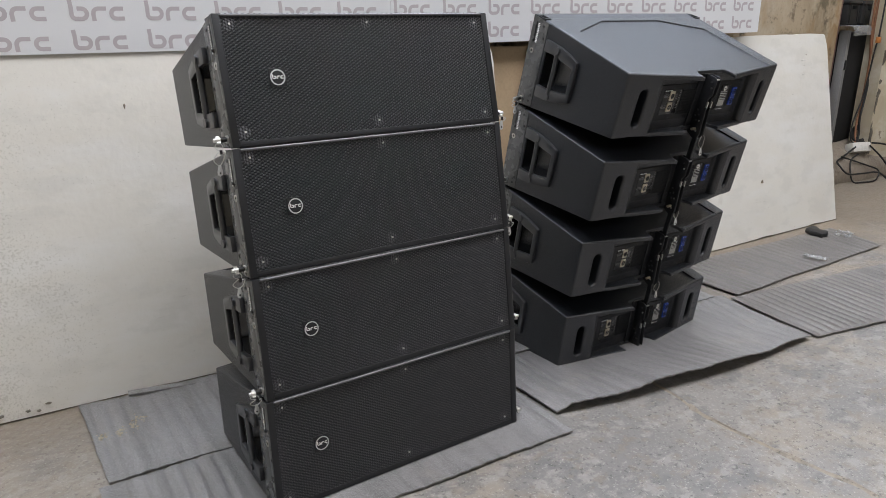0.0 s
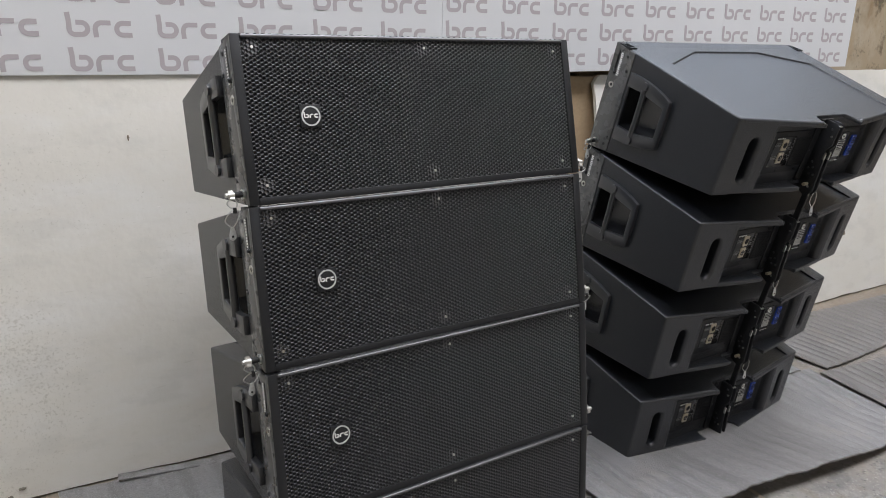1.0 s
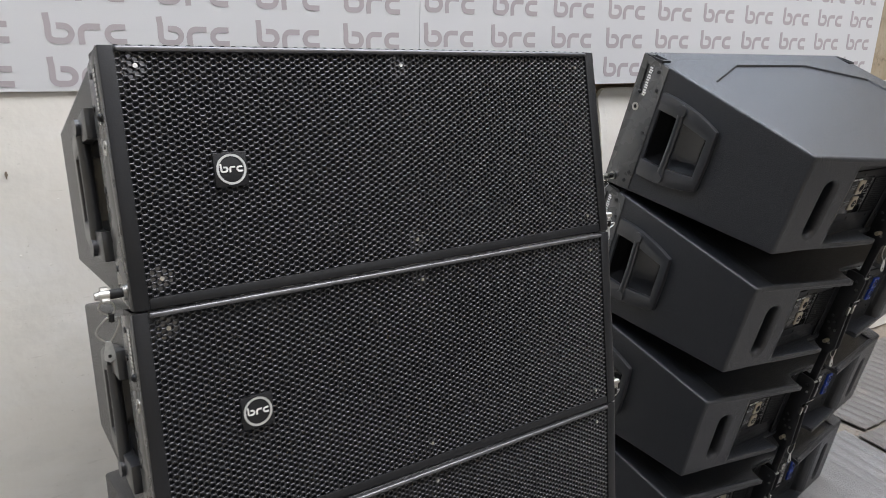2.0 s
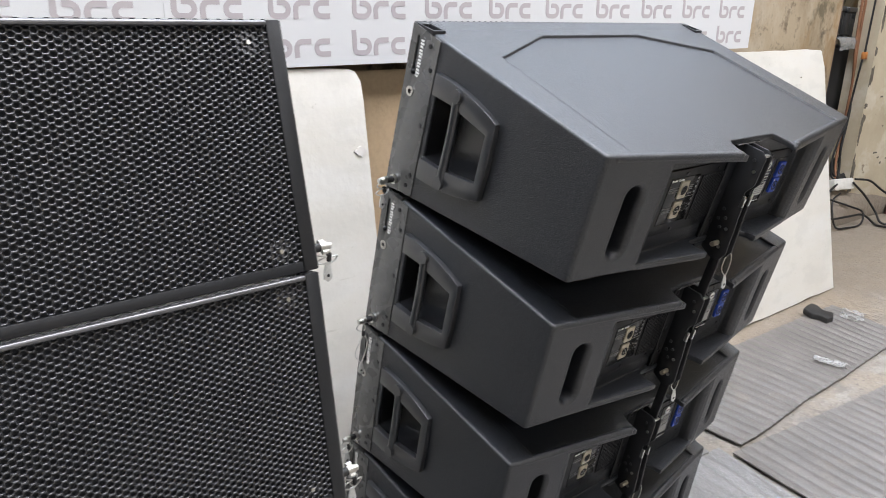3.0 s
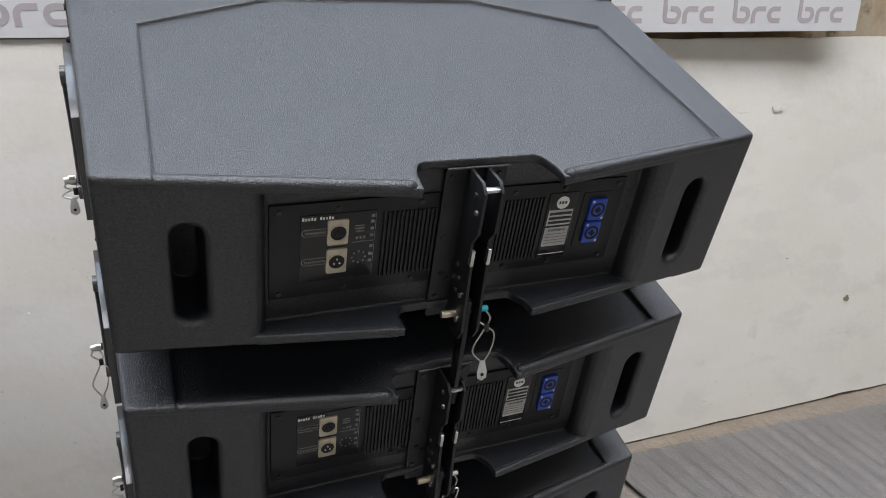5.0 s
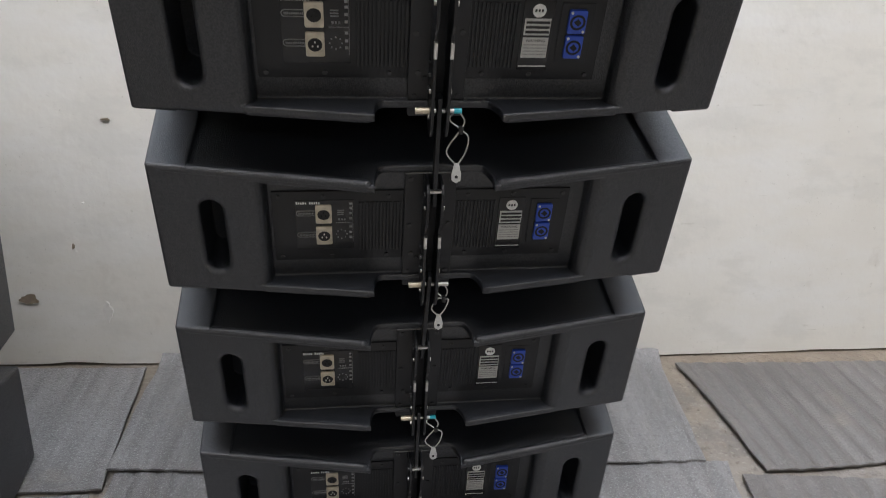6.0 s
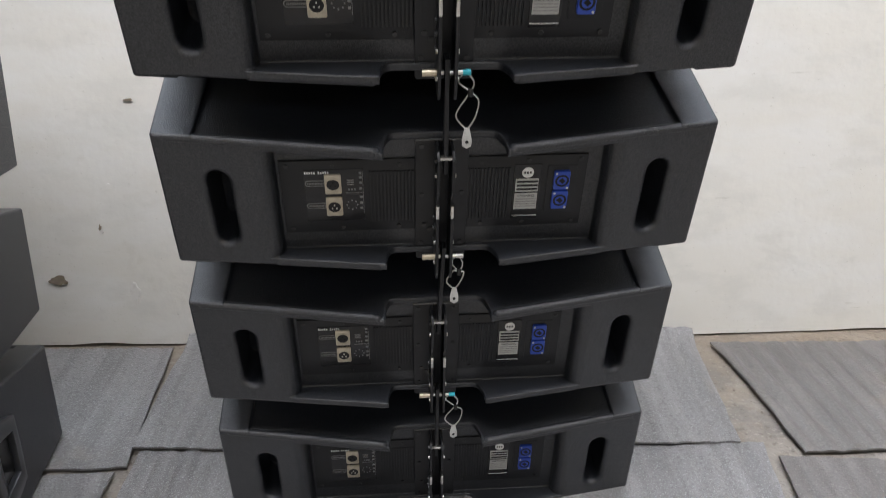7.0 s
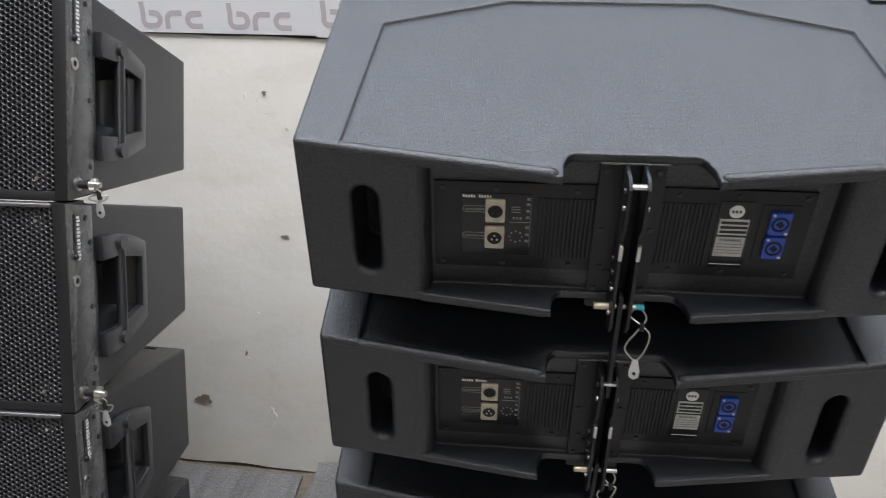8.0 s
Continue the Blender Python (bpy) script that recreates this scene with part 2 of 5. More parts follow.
M_PLASTER = stained("dirty_brown_plaster", (0.36, 0.29, 0.20), [
    ((0.26, 0.155, 0.06), 3.6, 0.52, 0.62, 0.8, (1, 1, 0.6)), ((0.07, 0.065, 0.04), 5.2, 0.56, 0.63, 0.85, (1.3, 1, 0.9)),
    ((0.20, 0.15, 0.09), 2.4, 0.45, 0.65, 0.8, (1, 1, 0.5)), ((0.48, 0.42, 0.33), 3.2, 0.52, 0.7, 0.7, ONE),
    ((0.08, 0.06, 0.04), 12.0, 0.58, 0.70, 0.7, ONE), ((0.10, 0.09, 0.05), 40.0, 0.62, 0.72, 0.5, ONE)], rough=0.9, bump=0.006, bump_scale=22)
M_PEEL = stained("peeling_cream_plaster", (0.47, 0.41, 0.30), [
    ((0.36, 0.30, 0.21), 1.5, 0.45, 0.65, 0.8, ONE), ((0.60, 0.57, 0.48), 4.0, 0.5, 0.64, 0.7, ONE),
    ((0.16, 0.12, 0.09), 6.0, 0.66, 0.70, 0.8, ONE)], rough=0.9, bump=0.004, bump_scale=18)
# In both mats the layer stretched 24 times paints rib shading into the colour.
M_MAT = stained("grey_foam_mat", (0.223, 0.217, 0.218), [
    ((0.175, 0.169, 0.170), 3.0, 0.42, 0.62, 0.7, ONE), ((0.271, 0.264, 0.264), 11.0, 0.52, 0.68, 0.5, (2.5, 1, 1)),
    ((0.139, 0.136, 0.135), 1.0, 0.44, 0.58, 0.6, (24.0, 1.3, 1)), ((0.105, 0.102, 0.101), 130.0, 0.50, 0.66, 0.55, ONE), ((0.430, 0.424, 0.422), 300.0, 0.54, 0.66, 0.60, ONE), ((0.326, 0.288, 0.245), 4.0, 0.60, 0.74, 0.45, ONE), ((0.564, 0.565, 0.550), 95.0, 0.70, 0.76, 0.6, ONE)], rough=0.38, bump=0.0024, bump_scale=190, spec=0.6)
M_MAT_DUSTY = stained("dusty_grey_foam_mat", (0.166, 0.155, 0.148), [
    ((0.130, 0.121, 0.116), 3.0, 0.42, 0.62, 0.7, ONE), ((0.202, 0.190, 0.179), 11.0, 0.52, 0.68, 0.5, (2.5, 1, 1)),
    ((0.103, 0.097, 0.092), 1.0, 0.44, 0.58, 0.6, (24.0, 1.3, 1)), ((0.078, 0.073, 0.070), 130.0, 0.50, 0.66, 0.50, ONE), ((0.304, 0.290, 0.274), 300.0, 0.55, 0.67, 0.60, ONE), ((0.242, 0.207, 0.166), 4.0, 0.60, 0.74, 0.45, ONE), ((0.420, 0.405, 0.374), 95.0, 0.71, 0.76, 0.6, ONE)], rough=0.40, bump=0.0020, bump_scale=190, spec=0.6)


# ---- builders ----
def mesh_object(name, bm, mat, smooth=None):
    me = bpy.data.meshes.new(name)
    bm.normal_update()
    bm.to_mesh(me)
    bm.free()
    me.materials.append(mat)
    if smooth is not None:
        me.shade_smooth()
        me.set_sharp_from_angle(angle=radians(smooth))
    return new(name, me)


def part(name, bm, mat, parent, label="", smooth=35):
    ob = mesh_object(name, bm, mat, smooth)
    ob.parent = parent
    return tagged(ob, label) if label else ob


def thing(name, at, label, category, group="", kind=""):
    ob = new(name)
    ob.empty_display_size = 0.1
    ob.matrix_world = at if isinstance(at, Matrix) else Matrix.Translation(at)
    return tagged(ob, label, category, group, kind)


def prism(points, lift, bm=None, bevel=0.0, seg=2):
    """A solid between the loop of points and the same loop moved by lift (a vector, or one vector a point)."""
    bm = bm or bmesh.new()
    lifts = lift if isinstance(lift, list) else [lift] * len(points)
    lo = [bm.verts.new(p) for p in points]
    hi = [bm.verts.new(Vector(p) + Vector(v)) for p, v in zip(points, lifts)]
    k = len(points)
    faces = [bm.faces.new(lo[::-1]), bm.faces.new(hi)]
    faces += [bm.faces.new((lo[i], lo[(i + 1) % k], hi[(i + 1) % k], hi[i])) for i in range(k)]
    bmesh.ops.recalc_face_normals(bm, faces=faces)
    if bevel:
        edges = list({e for f in faces for e in f.edges})
        bmesh.ops.bevel(bm, geom=edges, offset=bevel, segments=seg, profile=0.5, affect="EDGES", clamp_overlap=True)
    return bm


def box(x0, x1, y0, y1, z0, z1, bm=None, bevel=0.0, seg=2):
    return prism([(x0, y0, z0), (x1, y0, z0), (x1, y1, z0), (x0, y1, z0)], (0, 0, z1 - z0), bm, bevel, seg)


def rod(a, b, r, bm=None, sides=14, r2=None):
    bm = bm or bmesh.new()
    a, b = Vector(a), Vector(b)
    d = b - a
    m = Matrix.Translation((a + b) / 2) @ d.to_track_quat("Z", "Y").to_matrix().to_4x4()
    bmesh.ops.create_cone(bm, cap_ends=True, segments=sides, radius1=r, radius2=r if r2 is None else r2, depth=d.length, matrix=m)
    return bm


def tube(points, r, bm=None, sides=8, closed=False):
    """A round tube along a line of points."""
    bm = bm or bmesh.new()
    pts = [Vector(p) for p in points]
    k = len(pts)
    rings = []
    side = Vector((0.31, 0.52, 0.79))
    for i, p in enumerate(pts):
        a = pts[(i - 1) % k] if closed or i else pts[0]
        b = pts[(i + 1) % k] if closed or i < k - 1 else pts[-1]
        d = (b - a).normalized()
        side = (side - d * side.dot(d)).normalized()
        up = d.cross(side)
        rings.append([bm.verts.new(p + r * (math.cos(t) * side + math.sin(t) * up)) for t in [2 * math.pi * j / sides for j in range(sides)]])
    for i in range(k if closed else k - 1):
        a, b = rings[i], rings[(i + 1) % k]
        for j in range(sides):
            bm.faces.new((a[j], a[(j + 1) % sides], b[(j + 1) % sides], b[j]))
    if not closed:
        bm.faces.new(rings[0][::-1])
        bm.faces.new(rings[-1])
    return bm


def smooth_line(points, steps=8):
    """Points along a smooth curve through the given ones."""
    p = [Vector(q) for q in points]
    p = [2 * p[0] - p[1], *p, 2 * p[-1] - p[-2]]
    out = []
    for i in range(1, len(p) - 2):
        a, b, c, d = p[i - 1:i + 3]
        for s in range(steps):
            t = s / steps
            out.append(0.5 * (2 * b + (c - a) * t + (2 * a - 5 * b + 4 * c - d) * t * t + (3 * b - a - 3 * c + d) * t ** 3))
    return [*out, p[-2]]


def ring(centre, normal, r_in, r_out, depth, bm=None, sides=28):
    """A flat washer, depth thick along normal."""
    bm = bm or bmesh.new()
    q = Vector(normal).to_track_quat("Z", "Y").to_matrix()
    c = Vector(centre)
    loops = []
    for r, h in ((r_in, 0), (r_out, 0), (r_out, depth), (r_in, depth)):
        loops.append([bm.verts.new(c + q @ Vector((r * math.cos(t), r * math.sin(t), h))) for t in [2 * math.pi * j / sides for j in range(sides)]])
    for k in range(4):
        a, b = loops[k], loops[(k + 1) % 4]
        for j in range(sides):
            bm.faces.new((a[j], b[j], b[(j + 1) % sides], a[(j + 1) % sides]))
    bmesh.ops.recalc_face_normals(bm, faces=bm.faces)
    return bm


def stadium(cx, cz, w, h, n=8):
    """The outline of an upright slot, in x and z."""
    r = w / 2
    return [(cx + r * math.cos(t), cz + (h / 2 - r) + r * math.sin(t)) for t in [math.pi * i / n for i in range(n + 1)]] + \
           [(cx - r * math.cos(t), cz - (h / 2 - r) - r * math.sin(t)) for t in [math.pi * i / n for i in range(n + 1)]]


def carve(bm, cutters, rounding):
    """The mesh of bm with the cutters taken out of it and its edges rounded."""
    body = new("carved", bpy.data.meshes.new("carved"))
    bm.to_mesh(body.data)
    bm.free()
    spare = [body]
    for c in cutters:
        o = new("cutter", bpy.data.meshes.new("cutter"))
        c.to_mesh(o.data)
        c.free()
        spare.append(o)
        md = body.modifiers.new("cut", "BOOLEAN")
        md.operation, md.solver, md.object = "DIFFERENCE", "EXACT", o
    bv = body.modifiers.new("round", "BEVEL")
    bv.width, bv.segments, bv.limit_method, bv.angle_limit = rounding, 2, "ANGLE", radians(38)
    dg = bpy.context.evaluated_depsgraph_get()
    me = bpy.data.meshes.new_from_object(body.evaluated_get(dg))
    out = bmesh.new()
    out.from_mesh(me)
    bpy.data.meshes.remove(me)
    for o in spare:
        d = o.data
        bpy.data.objects.remove(o)
        bpy.data.meshes.remove(d)
    return out


# ---- the setting ----
def wall_y(x):
    """The back wall's face."""
    return 2.659 + 0.014 * x


def wall_slab(name, label, a, b, z0, z1, thick, mat, category="wall"):
    """An upright slab from a to b in plan, with its face on that line and its thickness behind it."""
    a, b = Vector((*a, 0)), Vector((*b, 0))
    back = Vector((-(b - a).y, (b - a).x, 0)).normalized() * thick
    bm = prism([(a.x, a.y, z0), (b.x, b.y, z0), (b.x + back.x, b.y + back.y, z0), (a.x + back.x, a.y + back.y, z0)], (0, 0, z1 - z0))
    return tagged(mesh_object(name, bm, mat), label, category, kind="structure")


bm = bmesh.new()
bmesh.ops.create_grid(bm, x_segments=80, y_segments=56, size=0.5, matrix=Matrix.Translation((4.5, 1.6, 0)) @ Matrix.Diagonal((17.6, 12.4, 1, 1)))
for v in bm.verts:
    v.co.z = 0.003 * noise.noise(v.co * 1.7) - 0.003
tagged(mesh_object("floor", bm, M_CONCRETE, 60), "worn grey concrete floor with tan dirt stains", "floor", kind="structure")
# Unseen top edge, kept low so the skylights beyond reflect in the cabinet tops.
wall_slab("wall_north", "dirty brown plastered back wall behind the boards", (-4.2, wall_y(-4.2)), (4.785, wall_y(4.785)), -0.02, 1.98, 0.2, M_PLASTER)
# Alcove and pier rise unseen to 3.4 m to shade the recess from skylight.
wall_slab("wall_alcove", "tan plaster wall deep in the corner recess", (4.785, 3.85), (13.1, 3.95), -0.02, 3.4, 0.2, M_PLASTER)
wall_slab("wall_return", "brown plaster return of the back wall", (4.785, 2.93), (4.785, 3.85), -0.02, 2.3, -0.2, M_PLASTER)
wall_slab("wall_pier", "cream plaster wall with peeling paint", (5.97, 3.07), (13.1, 1.95), -0.02, 3.4, 0.17, M_PEEL)
wall_slab("wall_east", "plain plaster wall closing the hall", (13.0, 7.4), (13.0, -4.3), -0.02, 5.0, 0.2, M_PEEL)
# An unseen window, added so the upper grilles have something bright to reflect.
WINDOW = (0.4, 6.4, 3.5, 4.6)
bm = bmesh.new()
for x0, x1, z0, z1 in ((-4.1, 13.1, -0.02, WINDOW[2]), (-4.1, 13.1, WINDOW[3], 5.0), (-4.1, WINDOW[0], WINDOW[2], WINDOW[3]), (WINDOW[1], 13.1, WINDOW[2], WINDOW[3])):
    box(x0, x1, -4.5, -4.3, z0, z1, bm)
tagged(mesh_object("wall_south", bm, M_PEEL), "plain plaster wall with an added, unseen long high window opening", "wall", kind="structure")
wall_slab("wall_west", "plain plaster wall closing the hall", (-4.0, -4.3), (-4.0, 7.4), -0.02, 5.0, 0.2, M_PEEL)
wall_slab("wall_far", "plain plaster wall closing the hall behind the partition", (-4.1, 7.4), (13.1, 7.4), -0.02, 5.0, 0.2, M_PEEL)
SKYLIGHTS = ((-1.4, 6.2, -0.4, 1.8), (-3.2, 5.4, 2.9, 4.9), (6.2, 11.8, 3.9, 6.6))
bm = bmesh.new()
xs, ys = (-4.3, -3.2, -1.4, 5.4, 6.2, 11.8, 13.3), (-4.6, -0.4, 1.8, 2.9, 3.9, 4.9, 6.6, 7.7)
for x0, x1 in zip(xs, xs[1:]):
    for y0, y1 in zip(ys, ys[1:]):
        if not any(a <= x0 and x1 <= c and d <= y0 and y1 <= e for a, c, d, e in SKYLIGHTS):
            box(x0, x1, y0, y1, 5.0, 5.2, bm)
tagged(mesh_object("ceiling", bm, M_PEEL), "plain plaster ceiling of the hall with three long skylight openings", "ceiling", kind="structure")
bm = bmesh.new()
profile = ((3.84, -0.02), (3.01, -0.02), (2.995, 0.075), (3.02, 0.132), (3.10, 0.20), (3.19, 0.255), (3.84, 0.26))
rows_ = []
for k in range(71):
    x = 4.80 + 0.04 * k
    rows_.append([bm.verts.new((x, y + (0.030 * noise.noise((x * 4, y * 4, z)) if 0 < j < 5 else 0.0), z + (0.014 * noise.noise((x * 6, y * 6, 3.0)) if 1 < j < 6 else 0.0))) for j, (y, z) in enumerate(profile)])
for a, c in zip(rows_, rows_[1:]):
    for j in range(len(profile)):
        q = (j + 1) % len(profile)
        bm.faces.new((a[j], a[q], c[q], c[j]))
bm.faces.new(rows_[0][::-1])
bm.faces.new(rows_[-1])
bmesh.ops.recalc_face_normals(bm, faces=bm.faces)
tagged(mesh_object("trim_ledge", bm, M_CONCRETE, 50), "rough concrete ledge along the recess", "ledge", kind="structure")

# ---- daylight through the skylights ----
for (x0, x1, y0, y1), gain, tint in zip(SKYLIGHTS, (1.18, 0.82, 0.66), ((0.945, 0.94, 0.985), (0.76, 0.86, 1.0), (0.70, 0.81, 1.0))):
    area = (x1 - x0) * (y1 - y0)
    area_lamp("skylight", pose((x0 + x1) / 2, (y0 + y1) / 2, 5.1), x1 - x0, y1 - y0, SKYLIGHT_POWER * gain * area / 27.8, tint)

# Lamp in the added window; brightens grilles and cabinet backs from the south.
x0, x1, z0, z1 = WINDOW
area_lamp("added_window_light", pose((x0 + x1) / 2, -4.4, (z0 + z1) / 2, 90, 0, 0), x1 - x0, z1 - z0, SKYLIGHT_POWER * 0.32 * (x1 - x0) * (z1 - z0) / 27.8, (0.93, 0.95, 1.0))

# ---- boards and posters against the wall ----
def leaning_board(name, x0, x1, base, top, z1, thick, mat, label, category, corner=0.03, wavy=0.0, skew=0.0):
    """A board that stands on the floor and leans back: base and top are the y of its face at x0 and x1; skew draws in the top of its end at x1."""
    nx, ny = 150, 14
    bm = bmesh.new()
    grid = {}
    for i in range(nx + 1):
        for j in range(ny + 1):
            s, t = i / nx, j / ny
            x = x0 + (x1 - x0) * s + skew * s * (1 - 2 * t)
            yb, yt = base[0] + (base[1] - base[0]) * s, top[0] + (top[1] - top[0]) * s
            z = (z1[0] + (z1[1] - z1[0]) * s) * t
            for side in (0, 1):
                d = corner * max(0.0, 1 - min(s, 1 - s) * (x1 - x0) / corner) ** 2 if t == 1 else 0.0
                chip = (0.004 * (1 - t) + 0.008) * max(0.0, noise.noise((x * 6, z * 9, 2.0))) + 0.004 * (1 - t) if t in (0.0, 1.0) else 0.0
                w = wavy * noise.noise((x * 1.1, z * 1.3, 5.0))
                grid[i, j, side] = bm.verts.new((x, yb + (yt - yb) * t + w + side * thick, max(z - d - (chip if t == 1 else -chip), 0.0)))
    for i in range(nx):
        for j in range(ny):
            bm.faces.new([grid[k] for k in ((i, j, 0), (i + 1, j, 0), (i + 1, j + 1, 0), (i, j + 1, 0))])
            bm.faces.new([grid[k] for k in ((i, j, 1), (i, j + 1, 1), (i + 1, j + 1, 1), (i + 1, j, 1))])
    for i in range(nx):
        bm.faces.new([grid[k] for k in ((i, ny, 0), (i + 1, ny, 0), (i + 1, ny, 1), (i, ny, 1))])
        bm.faces.new([grid[k] for k in ((i, 0, 1), (i + 1, 0, 1), (i + 1, 0, 0), (i, 0, 0))])
    for j in range(ny):
        bm.faces.new([grid[k] for k in ((0, j, 1), (0, j, 0), (0, j + 1, 0), (0, j + 1, 1))])
        bm.faces.new([grid[k] for k in ((nx, j, 0), (nx, j, 1), (nx, j + 1, 1), (nx, j + 1, 0))])
    return tagged(mesh_object(name, bm, mat, 40), label, category)


leaning_board("white_board", -0.36, 2.094, (2.362, 2.36), (2.565, 2.565), (1.100, 1.091), 0.016, M_BOARD, "scuffed white painted board leaning on the wall behind the speakers", "board", wavy=0.0045)
leaning_board("white_board", 2.312, 4.635, (2.358, 2.450), (2.600, 2.690), (1.085, 1.100), 0.016, M_BOARD, "chipped white painted board leaning on the wall beside the recess", "board", wavy=0.0045, skew=0.015)
leaning_board("white_board", -2.9, -0.372, (2.37, 2.362), (2.53, 2.56), (1.09, 1.09), 0.016, M_BOARD, "scuffed white painted board leaning on the wall", "board", wavy=0.0045)
leaning_board("cardboard_sheet", 1.93, 2.62, (2.585, 2.585), (2.625, 2.625), (1.078, 1.078), 0.006, M_CARD, "brown cardboard sheet in the gap between the boards", "cardboard", corner=0.005, wavy=0.01)


def arc(cx, cz, r, a0, a1, n=9):
    return [(cx + r * math.cos(radians(a0 + (a1 - a0) * i / n)), cz + r * math.sin(radians(a0 + (a1 - a0) * i / n))) for i in range(n + 1)]


def stroke(path, w):
    """The outline of a flat band, w wide, along a line of (x, z)."""
    left, right = [], []
    for i, (x, z) in enumerate(path):
        p, q = path[max(i - 1, 0)], path[min(i + 1, len(path) - 1)]
        d = Vector((q[0] - p[0], q[1] - p[1])).normalized() * (w / 2)
        left.append((x - d.y, z + d.x))
        right.append((x + d.y, z - d.x))
    return left + right[::-1]


def emblem(bm, x, z, s, y, depth):
    """Three plain bent bands in a row, s wide in all: a stem with a bowl, a bent bar, an open bend. It is flat, at y, facing -y."""
    k = s / 0.158
    bands = [
        [(0.0035, 0.062), (0.0060, 0.040), *arc(0.0185, 0.0195, 0.0125, 180, 270, 6), *arc(0.0345, 0.0220, 0.0150, 270, 450, 12), (0.022, 0.0370)],
        [(0.0690, 0.000), (0.0675, 0.0220), *arc(0.0825, 0.0225, 0.0145, 180, 90, 6), (0.106, 0.0370)],
        [(0.156, 0.0370), *arc(0.135, 0.0220, 0.0150, 90, 270, 12), (0.158, 0.0070)],
    ]
    for path in bands:
        prism([(x + k * a, y, z + k * b) for a, b in stroke(path, 0.0125)], (0, -depth, 0), bm)


def poster(x0, x1, y0, turn, rise, z0, z1, first, pitch, row0, rows, row_pitch, label):
    """A board at x0 to x1 whose face starts at y0, turned a little in plan and hung a little askew, with rows of emblems."""
    th = thing("wall_poster", Matrix.Translation((x0, y0, z0)) @ Matrix.Rotation(math.atan(turn), 4, "Z") @ Matrix.Rotation(-rise, 4, "Y"), label, "poster", "posters on the wall")
    w = x1 - x0
    part("board", box(0, w, 0, 0.022, 0, z1 - z0, bevel=0.0004, seg=1), M_POSTER, th)
    x = first - x0
    while x + 0.16 < w:
        for r in range(rows):
            if x > 0.0:
                bm = bmesh.new()
                emblem(bm, x, row0 + r * row_pitch, 0.158, -0.0003, 0.0006)
                part("emblem", bm, M_INK, th, smooth=None)
        x += pitch


poster(-1.3, 1.6152, 2.556, 0.0, 0.002, 1.0925, 1.56, 0.507 - 8 * 0.2225, 0.2225, 0.0090, 5, 0.0875, "white poster board with rows of mauve-grey emblems")
poster(1.6158, 3.824, 2.554, 0.011, 0.0115, 1.0945, 1.57, 1.630, 0.2195, 0.0215, 5, 0.0875, "white poster board with mauve-grey emblems above the white boards")


# ---- foam mats on the floor ----
def foam_mat(c, label, z=0.001, thick=0.005, rib=0.0032, wave=0.046, lift=None, seed=0.0, nx=270, ny=22, bow=0.0, mat=None):
    """A thin ribbed mat over four corners: near left, near right, far right, far left. lift(s, t): how far it stands off the floor."""
    bm = bmesh.new()
    a, b, d, e = [Vector((*p, 0)) for p in c]
    top, bot = {}, {}
    for i in range(nx + 1):
        for j in range(ny + 1):
            s, t = i / nx, j / ny
            p = (a * (1 - s) + b * s) * (1 - t) + (e * (1 - s) + d * s) * t
            edge = 0.010 * noise.noise((p.x * 3, p.y * 3, seed)) + 0.004 * noise.noise((p.x * 14, p.y * 14, seed))
            p += Vector((edge * (1 if i in (0, nx) else 0.2), edge * (1 if j in (0, ny) else 0.2), 0))
            u = s * (b - a).length + 0.006 * noise.noise((p.x * 4, p.y * 6, seed + 3))
            p.y -= bow * math.sin(math.pi * s) * max(0.0, 1 - t / 0.4) ** 2
            amp = rib * max(0.25, 0.85 + 0.7 * noise.noise((p.x * 2.5, p.y * 1.6, seed + 9))) * (0.5 + 0.5 * min(1.0, min(t, 1 - t) * 7))
            w_ = 0.5 + 0.5 * math.sin(2 * math.pi * u / wave)
            h = z + 2 * amp * (1 - (1 - w_) ** 1.7) + 0.002 * (1 + noise.noise((p.x * 5, p.y * 5, seed + 5))) + 0.0006 * noise.noise((p.x * 70, p.y * 30, seed))
            for cx, cy, hx, hy in ((1.12, 1.75, 0.42, 0.27), (2.255, 1.995, 0.435, 0.295)):
                out = max(abs(p.x - cx) - hx, abs(p.y - cy) - hy)
                k = min(1.0, max(0.0, 1 - out / 0.06))
                h += (z + 0.001 - h) * k * k * (3 - 2 * k)
            h += lift(s, t) if lift else 0.0
            top[i, j] = bm.verts.new((p.x, p.y, h + thick))
            bot[i, j] = bm.verts.new((p.x, p.y, h))
    for i in range(nx):
        for j in range(ny):
            bm.faces.new((top[i, j], top[i + 1, j], top[i + 1, j + 1], top[i, j + 1]))
            bm.faces.new((bot[i, j], bot[i, j + 1], bot[i + 1, j + 1], bot[i + 1, j]))
    for i in range(nx):
        bm.faces.new((bot[i, 0], bot[i + 1, 0], top[i + 1, 0], top[i, 0]))
        bm.faces.new((top[i, ny], top[i + 1, ny], bot[i + 1, ny], bot[i, ny]))
    for j in range(ny):
        bm.faces.new((top[0, j], top[0, j + 1], bot[0, j + 1], bot[0, j]))
        bm.faces.new((bot[nx, j], bot[nx, j + 1], top[nx, j + 1], top[nx, j]))
    return tagged(mesh_object("foam_mat", bm, mat or M_MAT, 50), label, "foam mat", "foam mats on the floor")


